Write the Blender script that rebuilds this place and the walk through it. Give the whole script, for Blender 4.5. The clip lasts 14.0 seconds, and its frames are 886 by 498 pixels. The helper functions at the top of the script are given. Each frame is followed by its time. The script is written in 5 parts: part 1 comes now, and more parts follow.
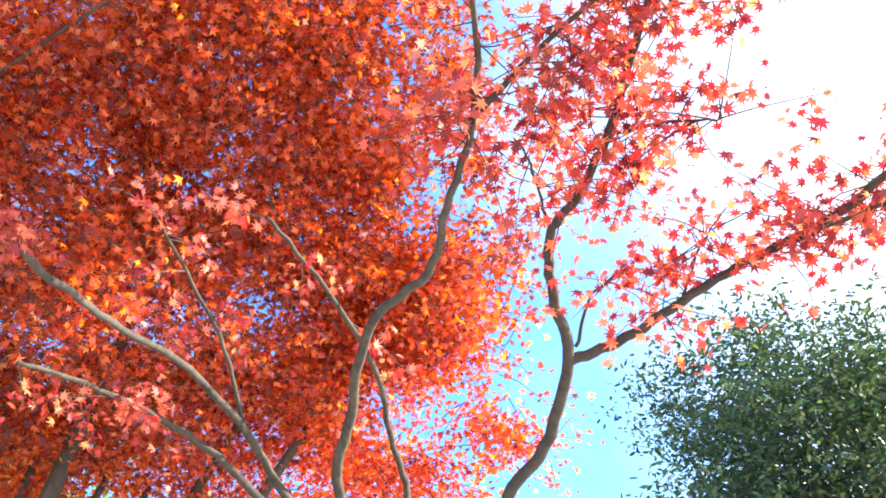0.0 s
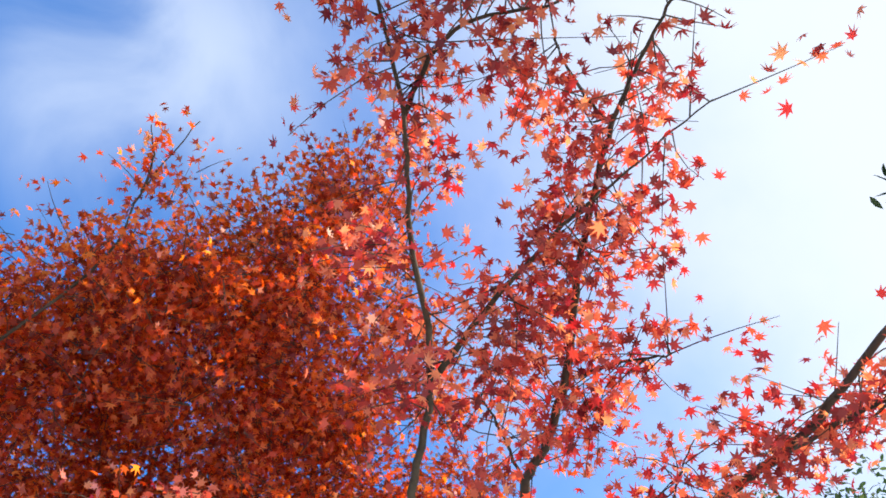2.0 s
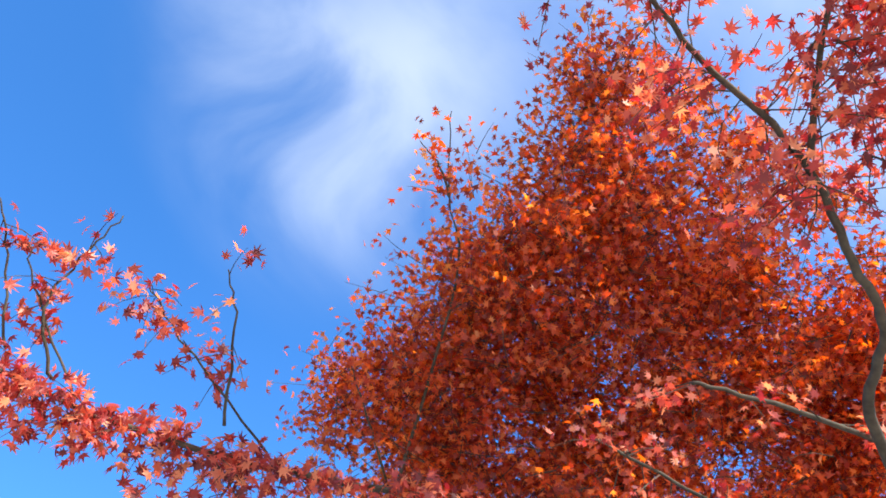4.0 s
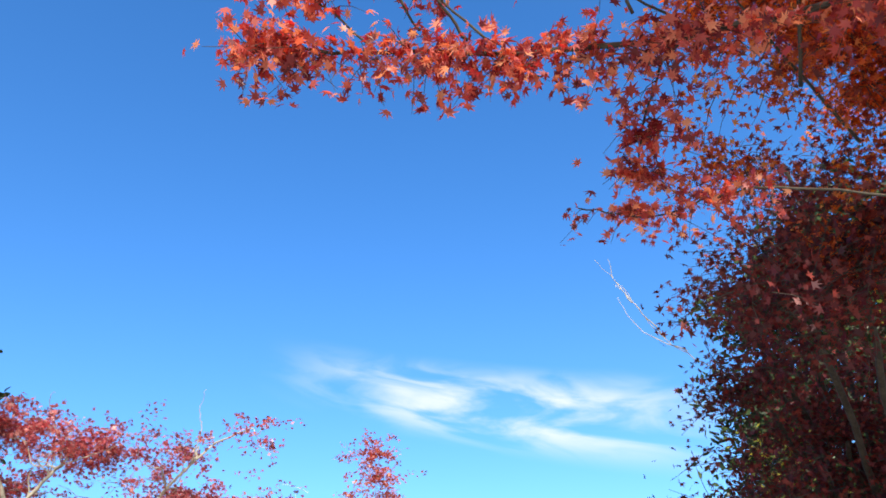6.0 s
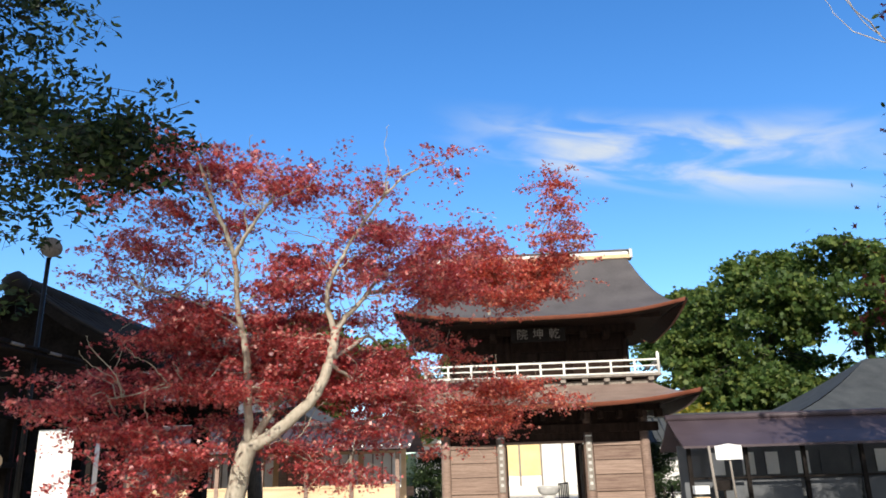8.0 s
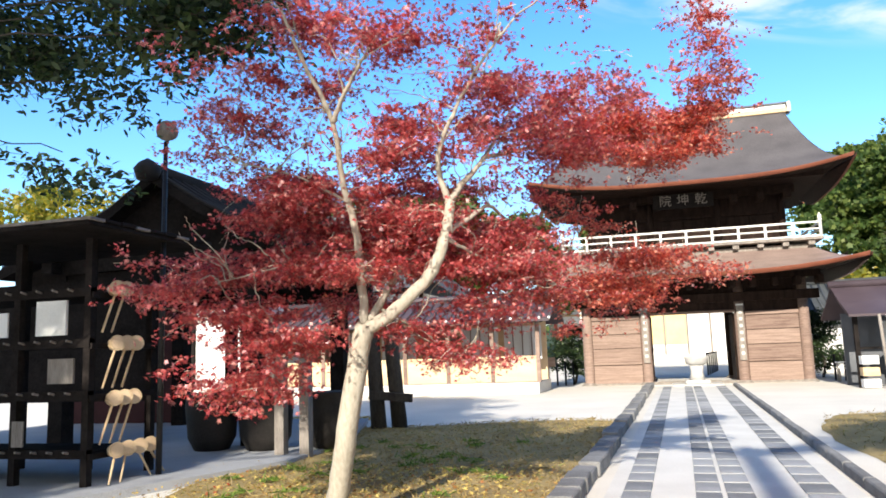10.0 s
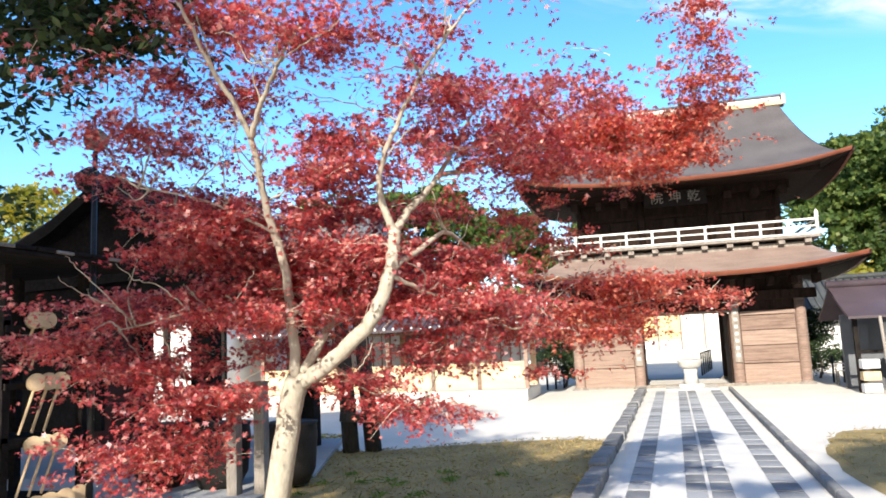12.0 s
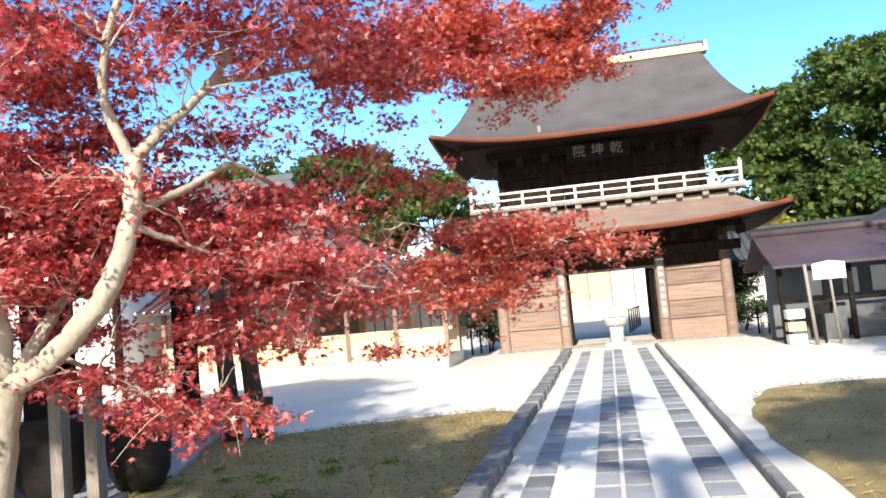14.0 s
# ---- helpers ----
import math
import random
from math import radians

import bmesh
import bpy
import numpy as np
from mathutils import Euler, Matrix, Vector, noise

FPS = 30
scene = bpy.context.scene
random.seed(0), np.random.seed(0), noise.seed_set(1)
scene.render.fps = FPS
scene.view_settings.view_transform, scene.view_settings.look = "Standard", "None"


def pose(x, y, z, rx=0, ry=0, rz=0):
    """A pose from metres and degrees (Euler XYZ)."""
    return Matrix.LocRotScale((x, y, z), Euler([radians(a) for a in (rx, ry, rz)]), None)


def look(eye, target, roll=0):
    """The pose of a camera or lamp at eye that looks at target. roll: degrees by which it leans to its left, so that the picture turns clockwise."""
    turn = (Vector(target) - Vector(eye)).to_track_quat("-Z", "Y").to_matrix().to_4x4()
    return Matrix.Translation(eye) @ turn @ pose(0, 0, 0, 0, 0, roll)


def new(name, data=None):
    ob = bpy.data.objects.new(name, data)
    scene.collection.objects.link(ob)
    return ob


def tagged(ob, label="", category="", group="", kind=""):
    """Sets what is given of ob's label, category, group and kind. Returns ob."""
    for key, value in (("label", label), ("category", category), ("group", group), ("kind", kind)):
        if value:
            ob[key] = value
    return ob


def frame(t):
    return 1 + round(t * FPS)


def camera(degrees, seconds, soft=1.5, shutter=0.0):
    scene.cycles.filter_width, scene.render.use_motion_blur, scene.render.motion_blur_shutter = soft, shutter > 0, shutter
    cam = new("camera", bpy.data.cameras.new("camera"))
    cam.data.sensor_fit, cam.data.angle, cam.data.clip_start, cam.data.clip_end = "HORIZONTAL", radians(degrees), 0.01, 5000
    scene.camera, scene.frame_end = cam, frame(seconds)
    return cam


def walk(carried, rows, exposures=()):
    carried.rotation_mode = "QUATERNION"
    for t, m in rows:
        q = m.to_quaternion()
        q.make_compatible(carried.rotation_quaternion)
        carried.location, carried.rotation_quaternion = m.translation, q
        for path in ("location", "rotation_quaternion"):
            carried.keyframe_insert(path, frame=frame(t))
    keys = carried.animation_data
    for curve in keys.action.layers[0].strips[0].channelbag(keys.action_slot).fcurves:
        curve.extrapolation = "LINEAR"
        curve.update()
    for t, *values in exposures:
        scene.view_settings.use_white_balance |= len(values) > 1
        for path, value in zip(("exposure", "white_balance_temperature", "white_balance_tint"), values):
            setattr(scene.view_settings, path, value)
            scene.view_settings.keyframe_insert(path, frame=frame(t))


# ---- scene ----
# ---------------------------------------------------------------- camera
cam = camera(60.7, 14.0, soft=1.7)
# seconds, x, y, z, pitch, roll, yaw
PATH = [
    (0, -0.712, -2.686, 1.490, 42.75, 1.73, -87.03),
    (0.5, -0.731, -2.703, 1.508, 46.56, 0.41, -91.07),
    (1, -0.766, -2.706, 1.532, 52.68, -2.51, -92.92),
    (1.5, -0.791, -2.712, 1.542, 55.97, -4.32, -92.80),
    (2, -0.816, -2.719, 1.551, 59.34, -9.74, -92.94),
    (2.2, -0.818, -2.718, 1.551, 60.80, -11.00, -90.30),
    (3.25, -0.825, -2.66, 1.51, 61.5, -11.5, -66.5),
    (4.3, -0.830, -2.596, 1.450, 53.74, -5.64, -41.06),
    (4.5, -0.836, -2.572, 1.438, 51.16, -5.07, -35.86),
    (5, -0.853, -2.513, 1.409, 45.24, -4.58, -23.34),
    (5.5, -0.871, -2.479, 1.391, 40.55, -4.90, -15.17),
    (6, -0.892, -2.445, 1.357, 34.75, -3.35, -9.20),
    (6.5, -0.924, -2.449, 1.307, 29.91, -2.70, -3.34),
    (7, -0.955, -2.388, 1.276, 23.77, -2.32, 1.76),
    (7.5, -0.952, -2.364, 1.251, 20.25, -1.81, 5.23),
    (8, -1.046, -2.202, 1.222, 16.89, -1.59, 4.79),
    (8.5, -1.101, -2.098, 1.185, 12.36, -1.69, 5.16),
    (9, -1.087, -1.810, 1.194, 11.07, -1.60, 10.06),
    (11.5, -1.004, -0.869, 1.629, 3.18, -2.71, 17.21),
    (12, -0.988, -0.500, 1.701, 7.18, -2.68, 15.15),
    (12.5, -0.943, -0.172, 1.699, 7.66, -5.85, 16.54),
    (13, -0.850, 0.314, 1.763, 6.30, -3.95, 20.45),
    (13.5, -0.810, 0.667, 1.720, 6.01, -2.66, 16.31),
    (14, -0.674, 1.006, 1.689, 4.25, -5.05, 10.60),
]


def eye_pose(x, y, z, pitch, roll, yaw):
    return pose(x, y, z, 0, 0, yaw) @ pose(0, 0, 0, 90 + pitch) @ pose(0, 0, 0, 0, 0, roll)


EXPOSURES = [(0, 2.15), (0.5, 1.8), (1.0, 1.45), (2.2, 1.05), (4.3, 1.22), (5.2, 1.2), (5.5, 1.1), (6.2, 0.5), (7.0, 0.12), (8.0, 0.26), (9.0, 0.56), (11.3, 0.92), (14, 0.92)]
walk(cam, [(r[0], eye_pose(*r[1:])) for r in PATH], EXPOSURES)

# ---------------------------------------------------------------- light
SUN_AZ, SUN_EL = 181.0, 27.0
world = bpy.data.worlds.new("sky")
scene.world = world
world.use_nodes = True
wn, wl = world.node_tree.nodes, world.node_tree.links
wn.clear()
w_out = wn.new("ShaderNodeOutputWorld")
w_bg = wn.new("ShaderNodeBackground")
w_bg.inputs["Strength"].default_value = 0.15
sky = wn.new("ShaderNodeTexSky")
sky.sky_type = "NISHITA"
sky.sun_disc = False
sky.sun_elevation, sky.sun_rotation = radians(SUN_EL), radians(SUN_AZ)
sky.altitude, sky.air_density, sky.dust_density, sky.ozone_density = 100.0, 1.0, 0.8, 3.0
tone = wn.new("ShaderNodeHueSaturation")
tone.inputs["Saturation"].default_value, tone.inputs["Value"].default_value = 1.28, 1.35
tone.inputs["Hue"].default_value = 0.506
wl.new(sky.outputs[0], tone.inputs["Color"])
# a thin bright veil of high haze thickens towards the sun
w_dir = wn.new("ShaderNodeTexCoord")
near_sun = wn.new("ShaderNodeVectorMath")
near_sun.operation = "DOT_PRODUCT"
near_sun.inputs[1].default_value = (math.sin(radians(SUN_AZ)) * math.cos(radians(SUN_EL)), math.cos(radians(SUN_AZ)) * math.cos(radians(SUN_EL)), math.sin(radians(SUN_EL)))
wl.new(w_dir.outputs["Generated"], near_sun.inputs[0])
puffs = wn.new("ShaderNodeTexNoise")
puffs.inputs["Scale"].default_value, puffs.inputs["Detail"].default_value = 3.5, 5
wl.new(w_dir.outputs["Generated"], puffs.inputs["Vector"])
thick = wn.new("ShaderNodeMath")
thick.operation = "MULTIPLY_ADD"
thick.inputs[1].default_value = 0.45
wl.new(puffs.outputs["Fac"], thick.inputs[0])
wl.new(near_sun.outputs["Value"], thick.inputs[2])
veil = wn.new("ShaderNodeMapRange")
veil.interpolation_type = "SMOOTHSTEP"
for key, value in (("From Min", 0.42), ("From Max", 1.05), ("To Min", 0.0), ("To Max", 0.86)):
    veil.inputs[key].default_value = value
wl.new(thick.outputs[0], veil.inputs["Value"])
haze = wn.new("ShaderNodeMix")
haze.data_type = "RGBA"
haze.inputs[7].default_value = (3.3, 3.5, 3.7, 1)
wl.new(veil.outputs["Result"], haze.inputs[0])
wl.new(tone.outputs[0], haze.inputs[6])
wl.new(haze.outputs[2], w_bg.inputs["Color"])
wl.new(w_bg.outputs[0], w_out.inputs["Surface"])

sun_data = bpy.data.lights.new("sun", "SUN")
sun_data.energy, sun_data.angle, sun_data.color = 5.0, radians(0.53), (1.0, 0.93, 0.82)
sun_dir = Vector((math.sin(radians(SUN_AZ)) * math.cos(radians(SUN_EL)), math.cos(radians(SUN_AZ)) * math.cos(radians(SUN_EL)), math.sin(radians(SUN_EL))))
sun = new("sun", sun_data)
sun.matrix_world = look(sun_dir * 50, (0, 0, 0))


# ---------------------------------------------------------------- materials
def material(name):
    m = bpy.data.materials.new(name)
    m.use_nodes = True
    return m, m.node_tree.nodes, m.node_tree.links, m.node_tree.nodes["Principled BSDF"]


def ramp(nodes, stops):
    r = nodes.new("ShaderNodeValToRGB")
    r.color_ramp.elements[0].position, r.color_ramp.elements[0].color = stops[0][0], (*stops[0][1], 1)
    r.color_ramp.elements[1].position, r.color_ramp.elements[1].color = stops[-1][0], (*stops[-1][1], 1)
    for p, c in stops[1:-1]:
        r.color_ramp.elements.new(p).color = (*c, 1)
    return r


def surface(name, dark, light, scale=6.0, rough=0.8, bump=0.3, stretch=(1, 1, 1), fine=60.0, vary=0.0, metal=0.0, shine=0.3):
    """A two-scale mottled surface: large stains, fine grain and a bump from both; vary shifts each piece's tone."""
    m, n, l, bsdf = material(name)
    tc, mp = n.new("ShaderNodeTexCoord"), n.new("ShaderNodeMapping")
    mp.inputs["Scale"].default_value = stretch
    l.new(tc.outputs["Object"], mp.inputs["Vector"])
    big, small = n.new("ShaderNodeTexNoise"), n.new("ShaderNodeTexNoise")
    big.inputs["Scale"].default_value, big.inputs["Detail"].default_value = scale, 6
    small.inputs["Scale"].default_value, small.inputs["Detail"].default_value = fine, 4
    for t in (big, small):
        l.new(mp.outputs[0], t.inputs["Vector"])
    mix = n.new("ShaderNodeMath")
    mix.operation = "MULTIPLY_ADD"
    mix.inputs[1].default_value = 0.45
    l.new(small.outputs["Fac"], mix.inputs[0])
    sc = n.new("ShaderNodeMath")
    sc.operation = "MULTIPLY"
    sc.inputs[1].default_value = 0.6
    l.new(big.outputs["Fac"], sc.inputs[0])
    l.new(sc.outputs[0], mix.inputs[2])
    fac = mix.outputs[0]
    if vary:
        info, add = n.new("ShaderNodeObjectInfo"), n.new("ShaderNodeMath")
        add.operation = "MULTIPLY_ADD"
        add.inputs[1].default_value = vary
        l.new(info.outputs["Random"], add.inputs[0])
        off = n.new("ShaderNodeMath")
        off.operation = "SUBTRACT"
        off.inputs[1].default_value = vary / 2
        l.new(fac, off.inputs[0])
        l.new(off.outputs[0], add.inputs[2])
        fac = add.outputs[0]
    r = ramp(n, [(0.3, dark), (0.72, light)])
    l.new(fac, r.inputs["Fac"])
    l.new(r.outputs["Color"], bsdf.inputs["Base Color"])
    bsdf.inputs["Roughness"].default_value = rough
    bsdf.inputs["Metallic"].default_value = metal
    bsdf.inputs["Specular IOR Level"].default_value = shine
    if bump:
        b = n.new("ShaderNodeBump")
        b.inputs["Strength"].default_value, b.inputs["Distance"].default_value = bump, 0.02
        l.new(mix.outputs[0], b.inputs["Height"])
        l.new(b.outputs["Normal"], bsdf.inputs["Normal"])
    return m


def foliage(name, stops, through_light=0.5, rough=0.55, gloss=0.02, glow=1.75):
    """Thin leaves: each its own colour, lit through from behind."""
    m, n, l, bsdf = material(name)
    n.remove(bsdf)
    geo = n.new("ShaderNodeNewGeometry")
    r = ramp(n, stops)
    info, both, wrap = n.new("ShaderNodeObjectInfo"), n.new("ShaderNodeMath"), n.new("ShaderNodeMath")
    wrap.operation = "FRACT"
    l.new(geo.outputs["Random Per Island"], both.inputs[0])
    l.new(info.outputs["Random"], both.inputs[1])
    l.new(both.outputs[0], wrap.inputs[0])
    l.new(wrap.outputs[0], r.inputs["Fac"])
    dif, tra, glo = n.new("ShaderNodeBsdfDiffuse"), n.new("ShaderNodeBsdfTranslucent"), n.new("ShaderNodeBsdfGlossy")
    glo.inputs["Roughness"].default_value = rough
    hsv = n.new("ShaderNodeHueSaturation")
    hsv.inputs["Saturation"].default_value, hsv.inputs["Value"].default_value = 1.1, glow
    l.new(r.outputs["Color"], hsv.inputs["Color"])
    l.new(r.outputs["Color"], dif.inputs["Color"])
    l.new(hsv.outputs["Color"], tra.inputs["Color"])
    a, b = n.new("ShaderNodeMixShader"), n.new("ShaderNodeMixShader")
    a.inputs[0].default_value, b.inputs[0].default_value = through_light, gloss
    l.new(dif.outputs[0], a.inputs[1])
    l.new(tra.outputs[0], a.inputs[2])
    l.new(a.outputs[0], b.inputs[1])
    l.new(glo.outputs[0], b.inputs[2])
    l.new(b.outputs[0], n["Material Output"].inputs["Surface"])
    return m


SAND = surface("pale_sand", (0.56, 0.52, 0.45), (0.72, 0.68, 0.60), 0.6, 0.95, 0.25, fine=40)
LAWN = surface("dry_lawn", (0.17, 0.125, 0.052), (0.42, 0.32, 0.14), 1.4, 0.95, 0.6, fine=55)
STRAW = foliage("dry_grass_blades", [(0.0, (0.20, 0.145, 0.06)), (0.7, (0.45, 0.33, 0.15)), (1.0, (0.20, 0.20, 0.06))], 0.3)
SLAB = surface("grey_paving_stone", (0.15, 0.155, 0.16), (0.34, 0.345, 0.35), 2, 0.8, 0.35, vary=0.45)
GRANITE = surface("pale_granite", (0.38, 0.37, 0.35), (0.60, 0.58, 0.54), 5, 0.8, 0.3, vary=0.2)
KERB = surface("weathered_kerb_stone", (0.10, 0.10, 0.10), (0.27, 0.265, 0.255), 4, 0.85, 0.5, vary=0.2)
CONCRETE = surface("pale_concrete", (0.52, 0.50, 0.46), (0.68, 0.66, 0.61), 1.5, 0.9, 0.2)
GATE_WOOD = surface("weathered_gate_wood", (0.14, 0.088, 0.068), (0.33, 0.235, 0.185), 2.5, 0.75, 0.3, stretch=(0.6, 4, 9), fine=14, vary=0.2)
# near-black wood: the deep shade under the gate's eaves is put into its colour
DARK_WOOD = surface("shade_dark_wood", (0.012, 0.008, 0.006), (0.045, 0.028, 0.022), 3, 0.75, 0.3, stretch=(3, 3, 0.6), fine=25, shine=0.05)
BLACK_WOOD = surface("blackened_wood", (0.008, 0.007, 0.006), (0.028, 0.023, 0.021), 4, 0.8, 0.3, fine=25, shine=0.03)
# red boarding kept very dark: its shade is part of the colour
RED_WALL = surface("shaded_red_boarding", (0.03, 0.008, 0.008), (0.07, 0.018, 0.017), 2, 0.8, 0.1)
GREY_WOOD = surface("grey_weathered_wood", (0.13, 0.11, 0.09), (0.34, 0.30, 0.26), 4, 0.8, 0.4, stretch=(3, 3, 0.5), fine=30)
PALE_WOOD = surface("pale_new_wood", (0.48, 0.33, 0.18), (0.72, 0.54, 0.33), 3, 0.6, 0.15, stretch=(1, 1, 4), fine=20)
BARK_ROOF = surface("grey_brown_shingle_roof", (0.060, 0.054, 0.055), (0.115, 0.104, 0.104), 1.2, 0.75, 0.4, fine=22)
COPPER_ROOF = surface("brown_metal_roof", (0.16, 0.11, 0.09), (0.30, 0.22, 0.185), 1.3, 0.5, 0.15, stretch=(1, 3, 1), fine=15)
FASCIA = surface("orange_brown_eave_board", (0.13, 0.040, 0.024), (0.26, 0.085, 0.045), 2, 0.6, 0.15)
WHITE_PAINT = surface("white_paint", (0.68, 0.66, 0.60), (0.84, 0.82, 0.77), 5, 0.6, 0.08)
PLASTER = surface("white_plaster", (0.72, 0.71, 0.68), (0.84, 0.83, 0.80), 1.2, 0.9, 0.08)
CREAM = surface("cream_wall_boards", (0.55, 0.38, 0.22), (0.76, 0.57, 0.37), 1.5, 0.75, 0.1, stretch=(0.5, 1, 3))
OCHRE = surface("ochre_wall", (0.64, 0.47, 0.22), (0.78, 0.60, 0.32), 1.2, 0.85, 0.05)
TILE = surface("grey_clay_tile", (0.055, 0.058, 0.065), (0.125, 0.13, 0.14), 2, 0.6, 0.2, vary=0.15)
DARK_TILE = surface("dark_weathered_tile", (0.03, 0.033, 0.034), (0.075, 0.08, 0.08), 2, 0.7, 0.3, vary=0.15)
SHED_ROOF = surface("brown_purple_sheet_roof", (0.045, 0.031, 0.036), (0.095, 0.070, 0.078), 1.2, 0.5, 0.15)
GREY_WALL = surface("dark_grey_boarding", (0.06, 0.065, 0.07), (0.15, 0.155, 0.165), 1.5, 0.7, 0.15)
CERAMIC = surface("dark_glazed_jar", (0.015, 0.013, 0.012), (0.045, 0.04, 0.036), 3, 0.6, 0.1, shine=0.12)
IRON = surface("black_iron", (0.015, 0.015, 0.016), (0.04, 0.04, 0.042), 8, 0.5, 0.1, metal=0.6)
BARK_PALE = surface("pale_maple_bark", (0.27, 0.235, 0.18), (0.52, 0.47, 0.38), 5, 0.85, 0.4, stretch=(1, 1, 0.4), fine=40)
BARK_MID = surface("brown_maple_bark", (0.022, 0.017, 0.013), (0.095, 0.078, 0.058), 6, 0.85, 0.5, stretch=(1, 1, 0.5), fine=45)
BARK_DARK = surface("dark_bark", (0.025, 0.020, 0.017), (0.09, 0.075, 0.06), 5, 0.9, 0.6, stretch=(1, 1, 0.4), fine=35)
LEAF_ORANGE = foliage("orange_red_maple_leaf", [(0.0, (0.11, 0.014, 0.012)), (0.35, (0.34, 0.045, 0.020)), (0.75, (0.50, 0.098, 0.032)), (1.0, (0.60, 0.21, 0.07))], 0.62, gloss=0.04, glow=2.4)
LEAF_SCARLET = foliage("scarlet_maple_leaf", [(0.0, (0.13, 0.017, 0.024)), (0.35, (0.36, 0.042, 0.040)), (0.75, (0.56, 0.115, 0.072)), (1.0, (0.70, 0.28, 0.14))], 0.50, gloss=0.05)
LEAF_RED = foliage("crimson_maple_leaf", [(0.0, (0.15, 0.015, 0.024)), (0.3, (0.34, 0.034, 0.044)), (0.8, (0.60, 0.105, 0.098)), (1.0, (0.76, 0.36, 0.29))], 0.42, 0.5, gloss=0.12)
LEAF_TURN = foliage("bright_red_maple_leaf", [(0.0, (0.20, 0.026, 0.026)), (0.35, (0.44, 0.066, 0.048)), (0.75, (0.64, 0.155, 0.095)), (1.0, (0.76, 0.36, 0.22))], 0.45, 0.5, gloss=0.10)
# crimson leaf darkened so that its colour carries the shade
LEAF_SHADED = foliage("shade_dark_crimson_leaf", [(0.0, (0.04, 0.004, 0.008)), (0.5, (0.10, 0.009, 0.012)), (1.0, (0.22, 0.028, 0.020))], 0.2, gloss=0.04)
LEAF_GREEN = foliage("dark_evergreen_leaf", [(0.0, (0.012, 0.026, 0.012)), (0.6, (0.028, 0.052, 0.018)), (1.0, (0.075, 0.11, 0.032))], 0.15, 0.45, 0.03)
LEAF_WOOD = foliage("hillside_tree_leaf", [(0.0, (0.032, 0.062, 0.016)), (0.6, (0.070, 0.115, 0.026)), (1.0, (0.15, 0.18, 0.042))], 0.3, 0.55, 0.02)
LEAF_PARK = foliage("broadleaf_evergreen_leaf", [(0.0, (0.018, 0.040, 0.018)), (0.6, (0.042, 0.076, 0.026)), (1.0, (0.11, 0.145, 0.045))], 0.25, 0.45, 0.03)
LEAF_YELLOW = foliage("yellow_green_leaf", [(0.0, (0.10, 0.12, 0.02)), (0.6, (0.22, 0.22, 0.035)), (1.0, (0.42, 0.30, 0.04))], 0.45)


def cloud_material(name, scale, low, high, seed, peak):
    m, n, l, bsdf = material(name)
    n.remove(bsdf)
    uv, mp, tex = n.new("ShaderNodeUVMap"), n.new("ShaderNodeMapping"), n.new("ShaderNodeTexNoise")
    mp.inputs["Scale"].default_value, mp.inputs["Location"].default_value = scale, (seed, seed * 0.7, 0)
    tex.inputs["Scale"].default_value, tex.inputs["Detail"].default_value, tex.inputs["Distortion"].default_value = 1.0, 8, 0.6
    l.new(uv.outputs[0], mp.inputs["Vector"])
    l.new(mp.outputs[0], tex.inputs["Vector"])
    cut = n.new("ShaderNodeMapRange")
    cut.interpolation_type = "SMOOTHSTEP"
    for key, value in (("From Min", low), ("From Max", high), ("To Min", 0.0), ("To Max", peak)):
        cut.inputs[key].default_value = value
    l.new(tex.outputs["Fac"], cut.inputs["Value"])
    sep = n.new("ShaderNodeSeparateXYZ")
    l.new(uv.outputs[0], sep.inputs[0])
    fac = cut.outputs["Result"]
    for axis in (0, 1):
        tri = n.new("ShaderNodeMath")
        tri.operation = "PINGPONG"
        tri.inputs[1].default_value = 0.5
        l.new(sep.outputs[axis], tri.inputs[0])
        soft = n.new("ShaderNodeMapRange")
        soft.interpolation_type = "SMOOTHSTEP"
        soft.inputs["From Max"].default_value = 0.4
        l.new(tri.outputs[0], soft.inputs["Value"])
        mul = n.new("ShaderNodeMath")
        mul.operation = "MULTIPLY"
        l.new(fac, mul.inputs[0])
        l.new(soft.outputs["Result"], mul.inputs[1])
        fac = mul.outputs[0]
    glow, clear, mix = n.new("ShaderNodeEmission"), n.new("ShaderNodeBsdfTransparent"), n.new("ShaderNodeMixShader")
    glow.inputs["Color"].default_value, glow.inputs["Strength"].default_value = (0.90, 0.96, 1.0, 1), 0.7
    l.new(fac, mix.inputs[0])
    l.new(clear.outputs[0], mix.inputs[1])
    l.new(glow.outputs[0], mix.inputs[2])
    l.new(mix.outputs[0], n["Material Output"].inputs["Surface"])
    return m


